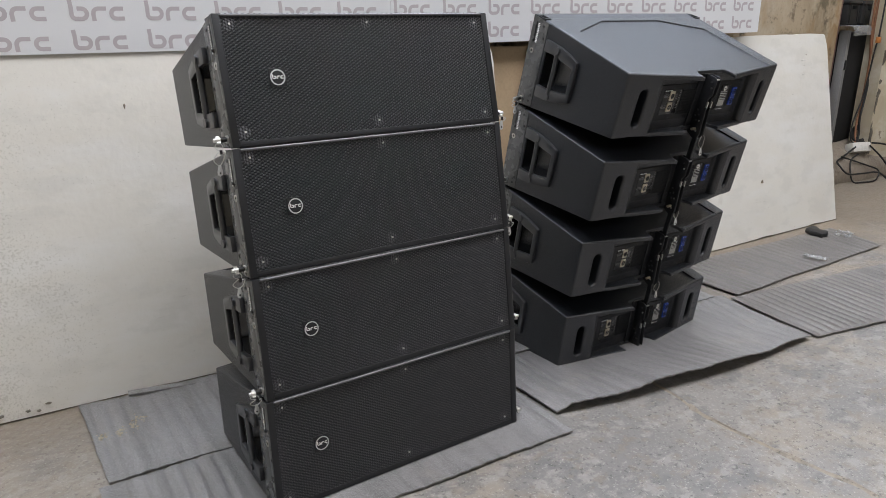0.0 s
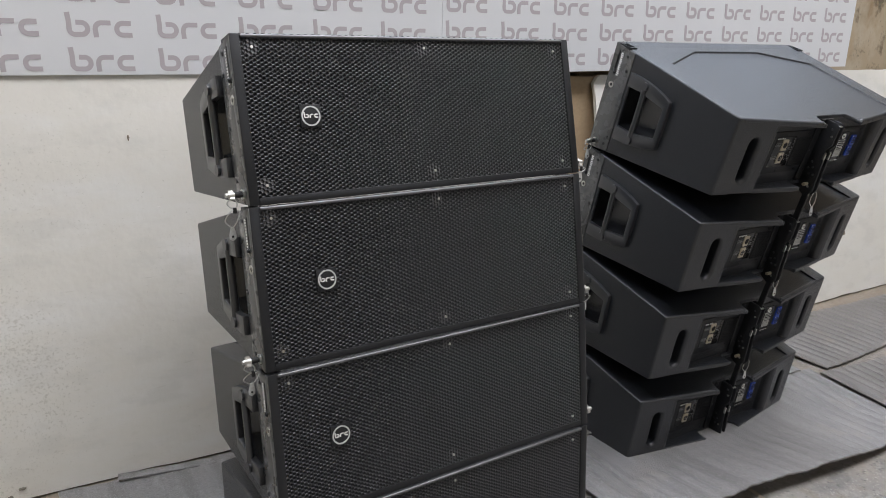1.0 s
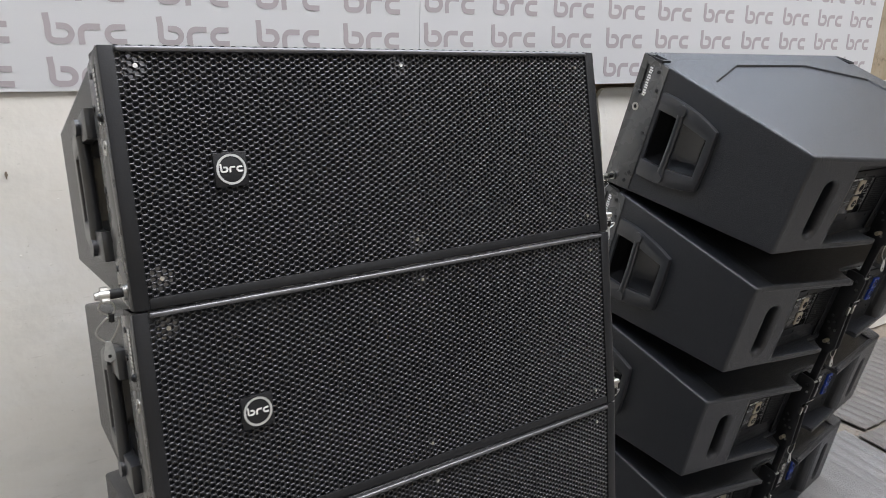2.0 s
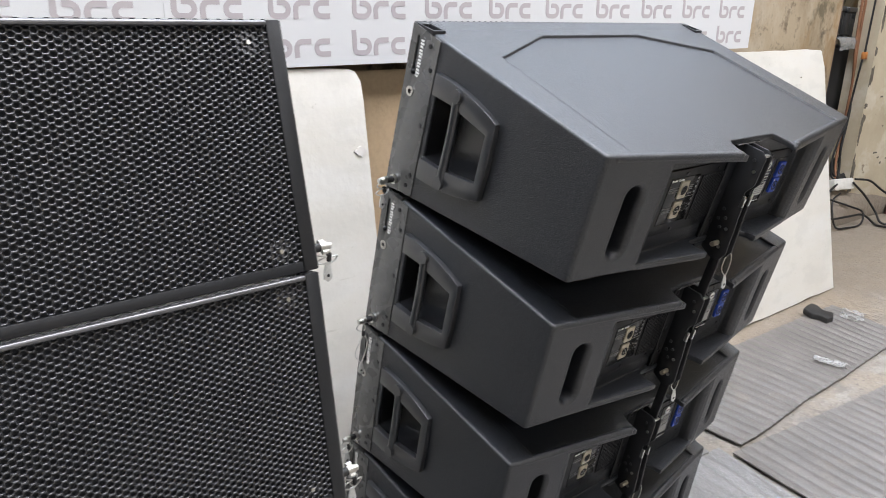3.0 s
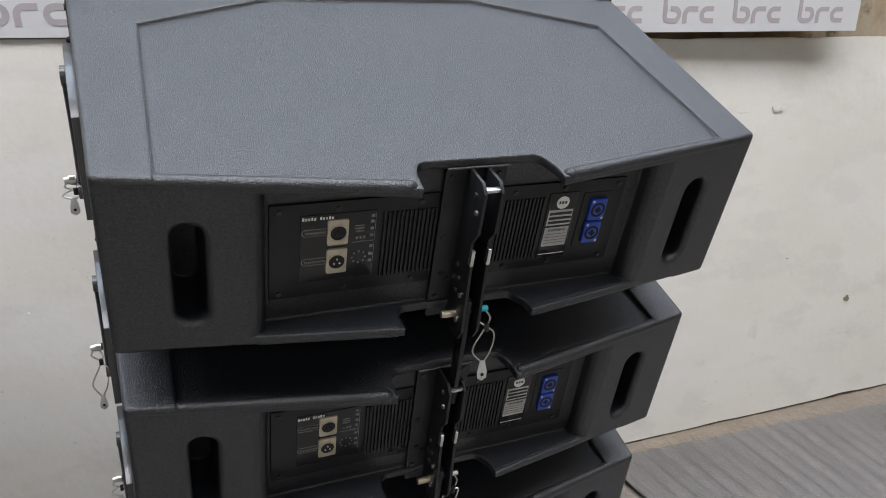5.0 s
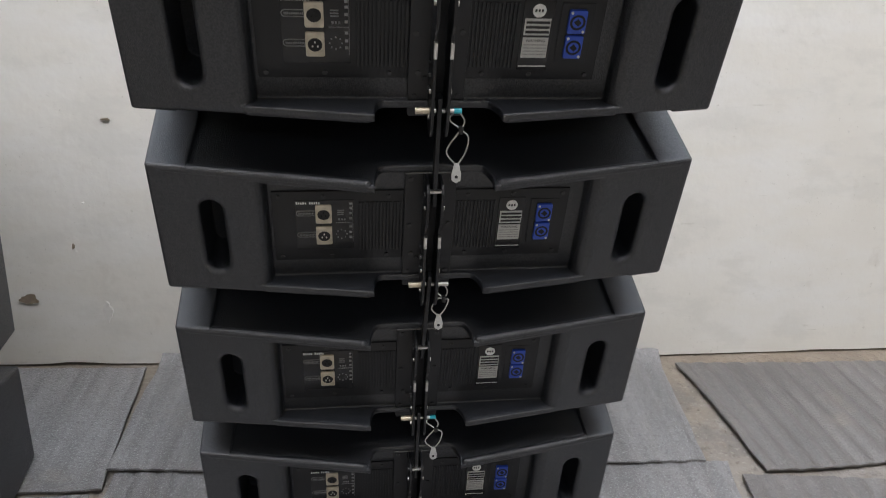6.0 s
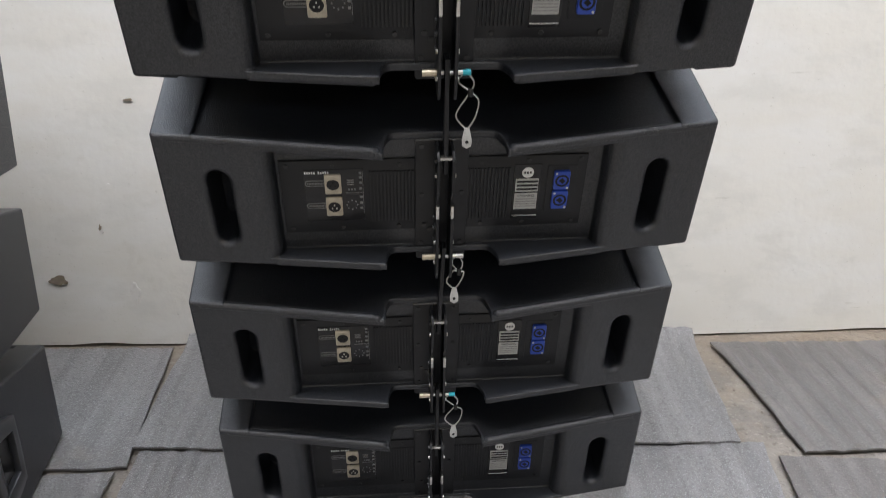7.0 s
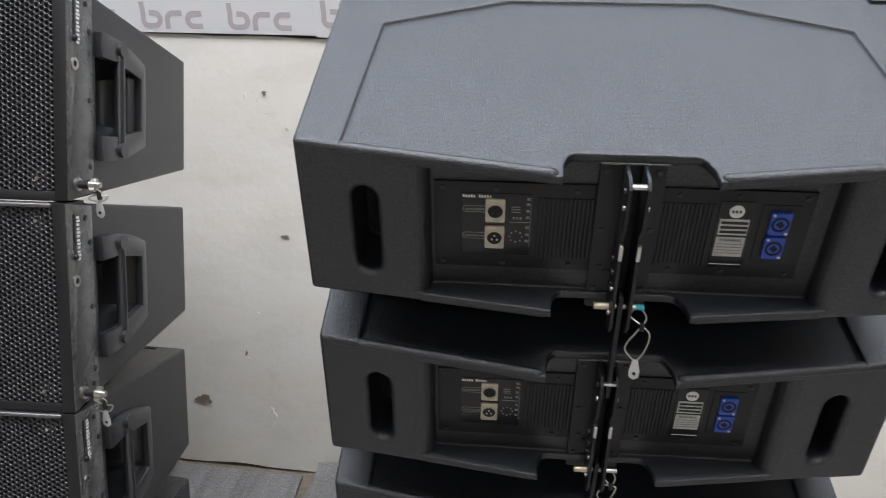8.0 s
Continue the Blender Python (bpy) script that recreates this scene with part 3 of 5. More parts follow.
def curl_front(s, t):
    """The near edge of the mat stands up in one long wave, and its far corner lifts off the floor."""
    near = max(0.0, 1 - t / 0.42) ** 1.25
    far = max(0.0, 1 - math.hypot((1 - s) * 1.3, (1 - t) * 0.45) / 0.22) ** 1.5
    return near * (0.012 + 0.036 * math.exp(-((s - 0.46) / 0.36) ** 2) + 0.004 * math.sin(s * 23)) * min(1, s * 22) + 0.004 * far


def curl_back(s, t):
    """The far edge bends up where it meets the board."""
    return 0.022 * max(0.0, (t - 0.86) / 0.14) ** 1.6


foam_mat([(0.366, 1.858), (1.629, 1.888), (1.600, 2.334), (0.350, 2.347)], "grey ribbed foam mat lying along the wall", z=0.002, rib=0.0022, seed=1.0)
foam_mat([(0.330, 1.412), (1.628, 1.415), (1.618, 1.880), (0.340, 1.850)], "grey ribbed foam mat under the front-facing speaker stack", seed=2.0)
foam_mat([(1.626, 1.938), (2.905, 1.936), (2.930, 2.352), (1.636, 2.350)], "grey ribbed foam mat reaching to the wall behind the speakers", lift=curl_back, z=0.011, rib=0.0026, seed=3.0)
foam_mat([(1.655, 1.524), (2.890, 1.450), (2.955, 1.938), (1.645, 1.938)], "grey ribbed foam mat with a curled-up edge under the speakers", lift=curl_front, seed=4.0, bow=0.045)
foam_mat([(3.034, 1.910), (4.335, 1.995), (4.405, 2.333), (2.978, 2.333)], "grey ribbed foam mat along the leaning white board", seed=5.0, mat=M_MAT_DUSTY)
foam_mat([(2.925, 1.447), (4.330, 1.290), (4.370, 1.790), (2.972, 1.898)], "grey ribbed foam mat out on the open concrete", seed=6.0, mat=M_MAT_DUSTY)
bm = box(0, 0.27, 0, 0.03, 0, 0.006, bevel=0.001)
strip = tagged(mesh_object("foam_offcut", bm, M_MAT, 40), "narrow grey foam strip lying against the board", "foam offcut")
strip.matrix_world = pose(0.50, 2.318, 0.016, 0, 3, -3)

# ---- marks on the boards, the joint in the floor ----
M_CHIP = material("bare_brown_fibre", (0.20, 0.165, 0.12), 0.9, vary=0.6, scale=60, dark=(0.08, 0.06, 0.045))
M_SMUDGE = material("grey_scuff", (0.60, 0.585, 0.55), 0.7, vary=0.5, scale=80, dark=(0.50, 0.48, 0.44))


def chip(name, x, z, sx, sz, mat, label, seed, base=2.361, lean=0.186, yaw=0.0):
    """A ragged flake of bare or scuffed surface on a leaning board's face."""
    bm = bmesh.new()
    n = 18
    pts = []
    for k in range(n):
        a = 2 * math.pi * k / n
        r = 1 + 0.75 * noise.noise((math.cos(a) * 1.6 + seed, math.sin(a) * 1.6, seed))
        px, pz = x + sx * r * math.cos(a), z + sz * r * math.sin(a)
        pts.append((px, base + yaw * px + lean * pz - 0.0042, pz))
    prism(pts, (0, 0.0060, 0), bm)
    return tagged(mesh_object(name, bm, mat), label, "scuff mark", "scuff marks on the boards")


chip("paint_chip", 1.315, 0.175, 0.022, 0.010, M_CHIP, "bare brown chip knocked into the white board", 1.0)
chip("scuff", 1.502, 0.146, 0.012, 0.024, M_SMUDGE, "grey scuff smeared on the white board", 2.0)
chip("paint_chip", 1.481, 0.962, 0.005, 0.005, M_CHIP, "small dark hole in the white board", 3.0)
chip("paint_chip", 1.432, 0.953, 0.004, 0.004, M_SMUDGE, "small grey dent in the white board", 4.0)
chip("paint_chip", 0.628, 0.930, 0.003, 0.006, M_CHIP, "small dark nick in the white board", 5.0)
for k in range(22):
    bx_ = random.uniform(0.1, 2.0) if k % 2 else random.uniform(2.35, 4.6)
    bz_ = random.uniform(0.03, 1.0)
    r_ = random.uniform(0.0008, 0.0018)
    if k % 2:
        chip("paint_chip", bx_, bz_, r_ * random.uniform(0.7, 2), r_, M_SMUDGE if k % 4 else M_CHIP, "tiny nick in the white board", 6.0 + k)
    else:
        chip("paint_chip", bx_, bz_, r_ * random.uniform(0.7, 2), r_, M_SMUDGE if k % 4 else M_CHIP, "tiny nick in the white board", 6.0 + k, base=2.2664, lean=0.2200, yaw=0.0396)
chip("paint_chip", 3.922, 0.311, 0.009, 0.008, M_CHIP, "round brown chip in the white board", 61.0, base=2.2664, lean=0.2200, yaw=0.0396)
chip("scuff", 4.372, 0.953, 0.018, 0.004, M_SMUDGE, "faint grey scuff on the white board", 62.0, base=2.2664, lean=0.2200, yaw=0.0396)
chip("scuff", 4.366, 0.874, 0.016, 0.005, M_SMUDGE, "faint grey scuff on the white board", 63.0, base=2.2664, lean=0.2200, yaw=0.0396)
chip("scuff", 1.537, 0.616, 0.010, 0.003, M_CHIP, "small dark scratch in the white board", 64.0)
chip("paint_chip", 1.434, 0.309, 0.003, 0.006, M_CHIP, "small dark nick in the white board", 65.0)
chip("scuff", 2.068, 0.888, 0.014, 0.010, M_SMUDGE, "brownish scuff near the white board's edge", 66.0)
chip("scuff", 3.619, 0.899, 0.022, 0.007, M_SMUDGE, "faint grey scuff on the white board", 67.0, base=2.2664, lean=0.2200, yaw=0.0396)
M_MOULD = material("dark_damp_stain", (0.20, 0.185, 0.15), 0.9, vary=0.8, scale=70, dark=(0.09, 0.085, 0.07))
for k in range(26):
    px_ = random.uniform(-0.25, 0.33)
    chip("damp_stain", px_, 0.010 + abs(random.gauss(0, 0.012)), random.uniform(0.003, 0.012), random.uniform(0.0015, 0.0045), M_MOULD, "dark damp stain along the foot of the white board", 70.0 + k)
line = smooth_line([(2.08, 1.75, 0), (2.09, 1.45, 0), (2.07, 1.28, 0), (2.10, 1.0, 0), (2.14, 0.74, 0), (2.12, 0.2, 0), (2.16, -0.6, 0), (2.14, -2.0, 0)], 14)
bm = bmesh.new()
rows_ = []
for p in line:
    w_ = 0.011 + 0.012 * noise.noise(p * 16)
    rows_.append([bm.verts.new((p.x + d * w_ + 0.006 * noise.noise(p * 14 + Vector((d, 0, 0))), p.y, 0.0002 + (0.0022 if d == 0 else -0.003))) for d in (-1, -0.4, 0, 0.4, 1)])
for a, c in zip(rows_, rows_[1:]):
    for k in range(4):
        bm.faces.new((a[k], a[k + 1], c[k + 1], c[k]))
M_JOINT = stained("tan_mortar", (0.29, 0.25, 0.20), [((0.19, 0.17, 0.145), 14.0, 0.42, 0.60, 0.85, ONE), ((0.34, 0.31, 0.265), 40.0, 0.5, 0.7, 0.6, ONE), ((0.10, 0.09, 0.08), 55.0, 0.56, 0.64, 0.7, ONE)], rough=0.9, bump=0.003, bump_scale=70)
tagged(mesh_object("floor_joint", bm, M_JOINT, 60), "tan mortar joint between two concrete slabs", "floor joint", kind="structure")

# ---- loudspeakers ----
W, WR, H, HR, D = 0.797, 0.7570, 0.311, 0.2110, 0.4410
TAPER, SLOPE, VEE = (W - WR) / 2 / D, (H - HR) / 2 / D, 0.062


def half(y):
    """Half the cabinet's height at depth y."""
    return H / 2 - SLOPE * y


def side(s, y, w, off=0.0):
    """A point of the flank s (-1, 1), off metres proud of it; w is the height over the cabinet's middle."""
    return (s * (W / 2 - TAPER * y + off), y, w + H / 2)


def flank_prism(loop, s, off0, off1, bevel=0.0, bm=None, seg=2):
    pts = [side(s, y, w, off0) for y, w in loop]
    return prism(pts, (s * (off1 - off0), 0, 0), bm, bevel, seg)


def back_prism(loop, y0, y1, bevel=0.0, bm=None, seg=2):
    """Between two depths, over a loop of (u, w), u to the viewer's right as seen from behind."""
    return prism([(-u, y0, w + H / 2) for u, w in loop], (0, y1 - y0, 0), bm, bevel, seg)


def rect(u0, u1, w0, w1):
    return [(u0, w0), (u1, w0), (u1, w1), (u0, w1)]


def disc(u, w, r, n=20):
    return [(u + r * math.cos(2 * math.pi * i / n), w + r * math.sin(2 * math.pi * i / n)) for i in range(n)]


def slot_cutter(u, w, wide, high, r=0.0085):
    """A deep upright slot in the back, with a softly rounded rim."""
    rings = [(0.0, 0.085)] + [(r * (1 - math.cos(radians(a))), r * (1 - math.sin(radians(a)))) for a in (0, 25, 50, 72)]
    rings.append((rings[-1][0] + 0.019, rings[-1][1] - 0.0062))
    bm = bmesh.new()
    loops = []
    for off, depth in rings:
        out = stadium(u, w, wide + 2 * off, high + 2 * off)
        loops.append([bm.verts.new((-a, D + VEE * (1 - abs(a) / (WR / 2 + 0.003)) - depth, b + H / 2)) for a, b in out])
    n = len(loops[0])
    for p, q in zip(loops, loops[1:]):
        for i in range(n):
            bm.faces.new((p[i], p[(i + 1) % n], q[(i + 1) % n], q[i]))
    bm.faces.new(loops[0][::-1])
    bm.faces.new(loops[-1])
    bmesh.ops.remove_doubles(bm, verts=bm.verts, dist=1e-6)
    bmesh.ops.recalc_face_normals(bm, faces=bm.faces)
    return bm


def cup_shell(s):
    """The moulded cup behind a grip: steep at the front, a long curved slope at the rear."""
    mouth = [(0.086, -0.057), (0.130, -0.059), (0.226, -0.045), (0.226, 0.045), (0.130, 0.059), (0.086, 0.057)]
    floor_ = [(0.088, -0.047), (0.125, -0.048), (0.180, -0.034), (0.180, 0.034), (0.125, 0.048), (0.088, 0.047)]
    bm = bmesh.new()
    loops = [[bm.verts.new(side(s, a + (c - a) * f, b + (d - b) * f, off)) for (a, b), (c, d) in zip(mouth, floor_)]
             for off, f in ((-0.002, 0.0), (-0.010, 0.06), (-0.020, 0.20), (-0.030, 0.45), (-0.038, 0.74), (-0.043, 1.0))]
    for p, q in zip(loops, loops[1:]):
        for i in range(6):
            bm.faces.new((p[i], p[(i + 1) % 6], q[(i + 1) % 6], q[i]))
    bm.faces.new(loops[-1])
    bmesh.ops.recalc_face_normals(bm, faces=bm.faces)
    if s * sum(f.normal.x * f.calc_area() for f in bm.faces) < 0:
        bmesh.ops.reverse_faces(bm, faces=bm.faces)
    return bm


def cabinet_body():
    plan = [(-W / 2, 0.004), (W / 2, 0.004), (WR / 2 + 0.003, D), (0.0, D + VEE), (-WR / 2 - 0.003, D)]
    bm = bmesh.new()
    lo = [bm.verts.new((x, y, H / 2 - half(y))) for x, y in plan]
    hi = [bm.verts.new((x, y, H / 2 + half(y))) for x, y in plan]
    bm.faces.new(lo[::-1])
    bm.faces.new(hi)
    for i in range(5):
        bm.faces.new((lo[i], lo[(i + 1) % 5], hi[(i + 1) % 5], hi[i]))
    bmesh.ops.recalc_face_normals(bm, faces=bm.faces)
    flat = [e for e in bm.edges if max(v.co.y for v in e.verts) > 0.1 and abs(e.verts[0].co.z - e.verts[1].co.z) < 0.1]
    upright = [e for e in bm.edges if min(v.co.y for v in e.verts) > 0.1 and abs(e.verts[0].co.z - e.verts[1].co.z) > 0.1 and abs(e.verts[0].co.x) > 0.1]
    bmesh.ops.bevel(bm, geom=upright, offset=0.0055, segments=3, profile=0.5, affect="EDGES", clamp_overlap=True)
    flat = [e for e in bm.edges if max(v.co.y for v in e.verts) > 0.1 and abs(e.verts[0].co.z - e.verts[1].co.z) < 0.1 and e.calc_face_angle(0) > 0.6]
    bmesh.ops.bevel(bm, geom=flat, offset=0.0045, segments=4, profile=0.5, affect="EDGES", clamp_overlap=True)
    cut = []
    # the recess for the amplifier, below the upper lip and above the lower one
    flare = [(0.226, 0.436), (0.2285, 0.449), (0.2325, 0.456), (0.239, 0.4605), (0.250, 0.463), (0.270, 0.466), (0.270, 0.62)]
    pts = flare + [(-x, y) for x, y in flare[::-1]]
    cut.append(prism([(x, y, H / 2 - half(y) + 0.0145) for x, y in pts], [Vector((0, 0, 2 * half(y) - 0.029)) for x, y in pts]))
    # the notch through both lips
    cut.append(prism([(-0.064, 0.445, -0.1), (0.066, 0.445, -0.1), (0.0715, 0.448, -0.1), (0.0755, 0.454, -0.1), (0.079, 0.466, -0.1), (0.086, 0.60, -0.1), (-0.088, 0.60, -0.1), (-0.081, 0.470, -0.1), (-0.074, 0.452, -0.1), (-0.070, 0.447, -0.1)], (0, 0, 0.6)))
    for u in (-0.302, 0.304):
        cut.append(slot_cutter(u, -0.008, 0.0310, 0.121))
    # the sunk panels in the top and the bottom
    for sgn in (1, -1):
        plan2 = [(-0.328, 0.60), (-0.320, 0.142), (-0.145, 0.062), (0.145, 0.062), (0.320, 0.142), (0.330, 0.60)]
        cut.append(prism([(x, y, H / 2 + sgn * (half(y) - 0.0045)) for x, y in plan2], (0, 0, sgn * 0.1)))
    for s in (1, -1):
        cut.append(flank_prism([(0.084, -0.058), (0.130, -0.060), (0.228, -0.046), (0.228, 0.046), (0.130, 0.060), (0.084, 0.058)], s, -0.048, 0.05))
    cut.append(box(-0.380, 0.380, -0.1, 0.040, 0.012, H - 0.006))
    for s in (1, -1):
        cut.append(box(*sorted((s * 0.3715, s * 0.5)), 0.0035, 0.0525, H - 0.0605, H + 0.05))
    return carve(bm, cut, 0.0050)


def grille_mesh():
    """A pressed steel sheet with hexagonal holes, 8.1 mm apart, whose webs are rounded ridges."""
    p = 0.0081
    r = p / math.sqrt(3)
    dirs = [(math.cos(radians(60 * k)), math.sin(radians(60 * k))) for k in range(6)]
    verts, faces = [], []
    for i in range(-54, 55):
        x = i * r * 1.5
        if abs(x) > 0.384:
            continue
        for j in range(-20, 21):
            z = j * p + (p / 2 if i % 2 else 0) + 0.0055
            if not -0.1415 < z < 0.1525:
                continue
            b = len(verts)
            for k, y in ((1.0, 0.0012), (0.90, 0.0014), (0.74, 0.0030), (0.64, 0.0052)):
                verts += [(x + r * k * c, y, H / 2 + z + r * (k if k == 1.0 else k * 0.89) * s) for c, s in dirs]
            for a in range(6):
                n = (a + 1) % 6
                for ring_ in range(3):
                    q = b + 6 * ring_
                    faces.append((q + a, q + n, q + 6 + n, q + 6 + a))
    me = bpy.data.meshes.new("grille")
    me.from_pydata(verts, [], faces)
    me.shade_smooth()
    me.materials.append(M_GRILLE)
    return me


def screw(bm, centre, normal, r=0.004):
    n = Vector(normal).normalized()
    rod(Vector(centre) - n * 0.002, Vector(centre) + n * 0.0016, r, bm, 10)
    return bm


M_RATING = material("glossy_black_label", (0.006, 0.006, 0.007), 0.22, vary=0.2, scale=60)


def build_speaker():
    sp = thing("line_array_speaker", Matrix.Identity(4), "black line array loudspeaker with hexagonal steel grille", "loudspeaker", "stacked line array speakers")
    part("body", cabinet_body(), M_PAINT, sp, "textured black paint", smooth=None)
    # front
    for s in (-1, 1):
        x0, x1 = sorted((s * 0.381, s * 0.3995))
        part("side_post", box(x0, x1, -0.001, 0.016, 0.001, H - 0.001, bevel=0.0015), M_PLATE, sp)
    # Its pale colour stands in for overhead light on the front lip.
    part("top_rail", box(-0.381, 0.381, -0.004, 0.011, H - 0.0085, H - 0.0018, bevel=0.003, seg=4), M_RAIL, sp, "top rail of the front, coloured grey as if lit from above")
    for s in (-1, 1):
        pocket = part("rigging_pocket", carve(box(*sorted((s * 0.3985, s * 0.372)), 0.004, 0.052, H - 0.060, H - 0.0015), [box(*sorted((s * 0.3960, s * 0.3755)), 0.008, 0.046, H - 0.055, H + 0.02)], 0.0008), M_PLATE, sp, "open steel pocket for a rigging link")
        part("pocket_floor", box(*sorted((s * 0.3958, s * 0.3757)), 0.0082, 0.0458, H - 0.0545, H - 0.050), M_DARK, pocket, smooth=None)
    part("bottom_rail", box(-0.381, 0.381, 0.0, 0.03, 0.0008, 0.0145, bevel=0.002), M_PLATE, sp)
    g = new("grille", grille_mesh())
    g.parent = sp
    tagged(g, "hexagonally perforated black steel")
    part("foam_backing", box(-0.3795, 0.3795, 0.0068, 0.030, 0.0125, H - 0.0088), M_FOAM, sp, smooth=None)
    for u, w in ((-0.360, 0.131), (0.006, 0.132), (0.355, 0.128), (-0.363, -0.120), (0.002, -0.120), (0.354, -0.124)):
        bm = rod((u, 0.0085, w + H / 2), (u, 0.0060, w + H / 2), 0.015, sides=20)
        tab = part("fixing_tab", bm, M_RAIL, sp)
        part("screw", screw(bmesh.new(), (u, 0.0012, w + H / 2), (0, -1, 0), 0.0028), M_STEEL, tab)
    badge = part("badge", box(-0.2847, -0.2413, -0.0035, 0.003, H / 2 - 0.0192, H / 2 + 0.0242, bevel=0.0015), M_PLATE, sp, "square black badge with a pale ring")
    part("badge_ring", ring((-0.263, -0.0035, H / 2 + 0.0025), (0, -1, 0), 0.0163, 0.0192, 0.0008), M_TAG, badge)
    bm = bmesh.new()
    emblem(bm, -0.2772, H / 2 - 0.0014, 0.0285, -0.0036, 0.0008)
    part("badge_emblem", bm, M_PRINT, badge, smooth=None)
    # flanks
    for s in (-1, 1):
        loop = [(0.0005, -half(0.0) + 0.002), (0.073, -half(0.073) + 0.004), (0.073, half(0.073) - 0.004), (0.0005, half(0.0) - 0.002)]
        plate = flank_prism(loop, s, -0.002, 0.0026)
        holes = [flank_prism([(0.020 + a, b) for a, b in stadium(0, 0.104, 0.007, 0.066)], s, -0.02, 0.02),
                 flank_prism(disc(0.021, 0.039, 0.0045, 12), s, -0.02, 0.02)]
        strip_ = part("rigging_strip", carve(plate, holes, 0.0006), M_STRIP, sp, "satin grey-black steel strip")
        for k, (y, w) in enumerate(((0.062, 0.0905), (0.062, -0.0085), (0.062, -0.105), (0.052, 0.128), (0.056, -0.128))):
            part("screw", screw(bmesh.new(), side(s, y, w, 0.0026), (s, TAPER, 0)), M_PLATE, strip_)
        part("hole_ring", ring(side(s, 0.021, 0.039, 0.0026), (s, 0, 0), 0.0045, 0.0090, 0.0012), M_STEEL, strip_)
        for k in range(12):
            w = 0.1290 - k * 0.0052 - (k // 3) * 0.0012
            wide = 0.0360 if k % 3 == 1 else 0.0345
            part("scale_mark", flank_prism([(0.0270, w), (wide, w), (wide, w + 0.0036), (0.0270, w + 0.0036)], s, 0.0024, 0.0030), M_PRINT, strip_, smooth=None)
        bm = bmesh.new()
        bmesh.ops.create_uvsphere(bm, u_segments=12, v_segments=8, radius=0.005, matrix=Matrix.Translation(side(s, 0.020, 0.0745, 0.003)))
        part("slider_knob", bm, M_PLATE, strip_)
        # the quick-release pin at the lower front corner
        y, w = 0.023, -0.131
        pin = part("locking_pin", rod(side(s, y, w, -0.01), side(s, y, w, 0.022), 0.0058), M_RUBBER, sp, "black and chrome quick-release pin")
        part("collar", rod(side(s, y, w, 0.0025), side(s, y, w, 0.007), 0.0095), M_STEEL, pin)
        bm = rod(side(s, y, w, 0.022), side(s, y, w, 0.033), 0.0060)
        rod(side(s, y, w, 0.032), side(s, y, w, 0.038), 0.0045, bm)
        for dy, dw in ((0.004, 0.006), (-0.003, -0.0065)):
            rod(side(s, y + dy, w + dw, 0.023), side(s, y + dy, w + dw, 0.031), 0.0036, bm, 8)
        part("pin_head", bm, M_STEEL, pin)
        # handle: a C-shaped frame, open to the front, and an upright grip
        outer = [(0.086, 0.096), (0.118, 0.095), (0.150, 0.0915), (0.182, 0.0855), (0.212, 0.077), (0.238, 0.067), (0.2405, 0.0), (0.238, -0.067), (0.212, -0.077), (0.182, -0.0855), (0.150, -0.0915), (0.118, -0.095), (0.086, -0.096)]
        inner = [(0.086, -0.058), (0.130, -0.058), (0.222, -0.043), (0.222, 0.043), (0.130, 0.058), (0.086, 0.058)]
        handle = part("handle", flank_prism(outer + inner, s, -0.001, 0.0120, 0.0012), M_PLASTIC, sp, "moulded black plastic carrying handle")
        gp = smooth_line([side(s, 0.146, 0.080, 0.0095), side(s, 0.146, 0.066, 0.0095), side(s, 0.147, 0.0, 0.0090), side(s, 0.146, -0.066, 0.0095), side(s, 0.146, -0.080, 0.0095)], 5)
        bm = tube(gp, 0.0082, sides=14)
        for w in (0.078, -0.078):
            rod(side(s, 0.146, w, 0.004), side(s, 0.146, w, 0.0178), 0.0118, bm, 20)
        part("grip", bm, M_PLASTIC, handle)
        part("cup", cup_shell(s), M_CUP, handle, smooth=45)
    # the rolled edges of the lips over and under the recess
    for sgn, u0, u1 in ((1, 0.362, 0.091), (-1, 0.236, 0.089)):
        for s in (-1, 1):
            pts = []
            for k in range(9):
                u = u0 + (u1 - u0) * k / 8
                y = D + VEE * (1 - u / (WR / 2 + 0.003)) - 0.0068
                pts.append((s * u, y, H / 2 + sgn * (half(y) - 0.0074)))
            bm = tube(pts, 0.0074, sides=16)
            for end in (pts[0], pts[-1]):
                bmesh.ops.create_uvsphere(bm, u_segments=12, v_segments=8, radius=0.0073, matrix=Matrix.Translation(end))
            part("lip_edge", bm, M_PAINT, sp)
    # back: amplifier plates, recess floor at 0.436
    y = 0.436
    pl = part("amplifier_plate", back_prism(rect(-0.222, -0.037, -0.057, 0.062), y - 0.001, y + 0.003, 0.0008), M_PLATE, sp, "black amplifier plate with signal sockets")
    pr = part("amplifier_plate", back_prism(rect(0.035, 0.206, -0.057, 0.062), y - 0.001, y + 0.003, 0.0008), M_PLATE, sp, "black amplifier plate with power sockets")
    f = y + 0.003
    for holder, spots in ((pl, ((-0.212, 0.054), (-0.150, 0.053), (-0.058, 0.053), (-0.212, -0.050), (-0.140, -0.050), (-0.060, -0.050))),
                          (pr, ((0.056, 0.053), (0.122, 0.054), (0.196, 0.054), (0.058, -0.050), (0.120, -0.050), (0.194, -0.050)))):
        for u, w in spots:
            part("screw", screw(bmesh.new(), (-u, f, w + H / 2), (0, 1, 0), 0.0031), M_SCREW, holder)
    for holder, u0, u1 in ((pl, -0.099, -0.040), (pr, 0.037, 0.096)):
        bm = bmesh.new()
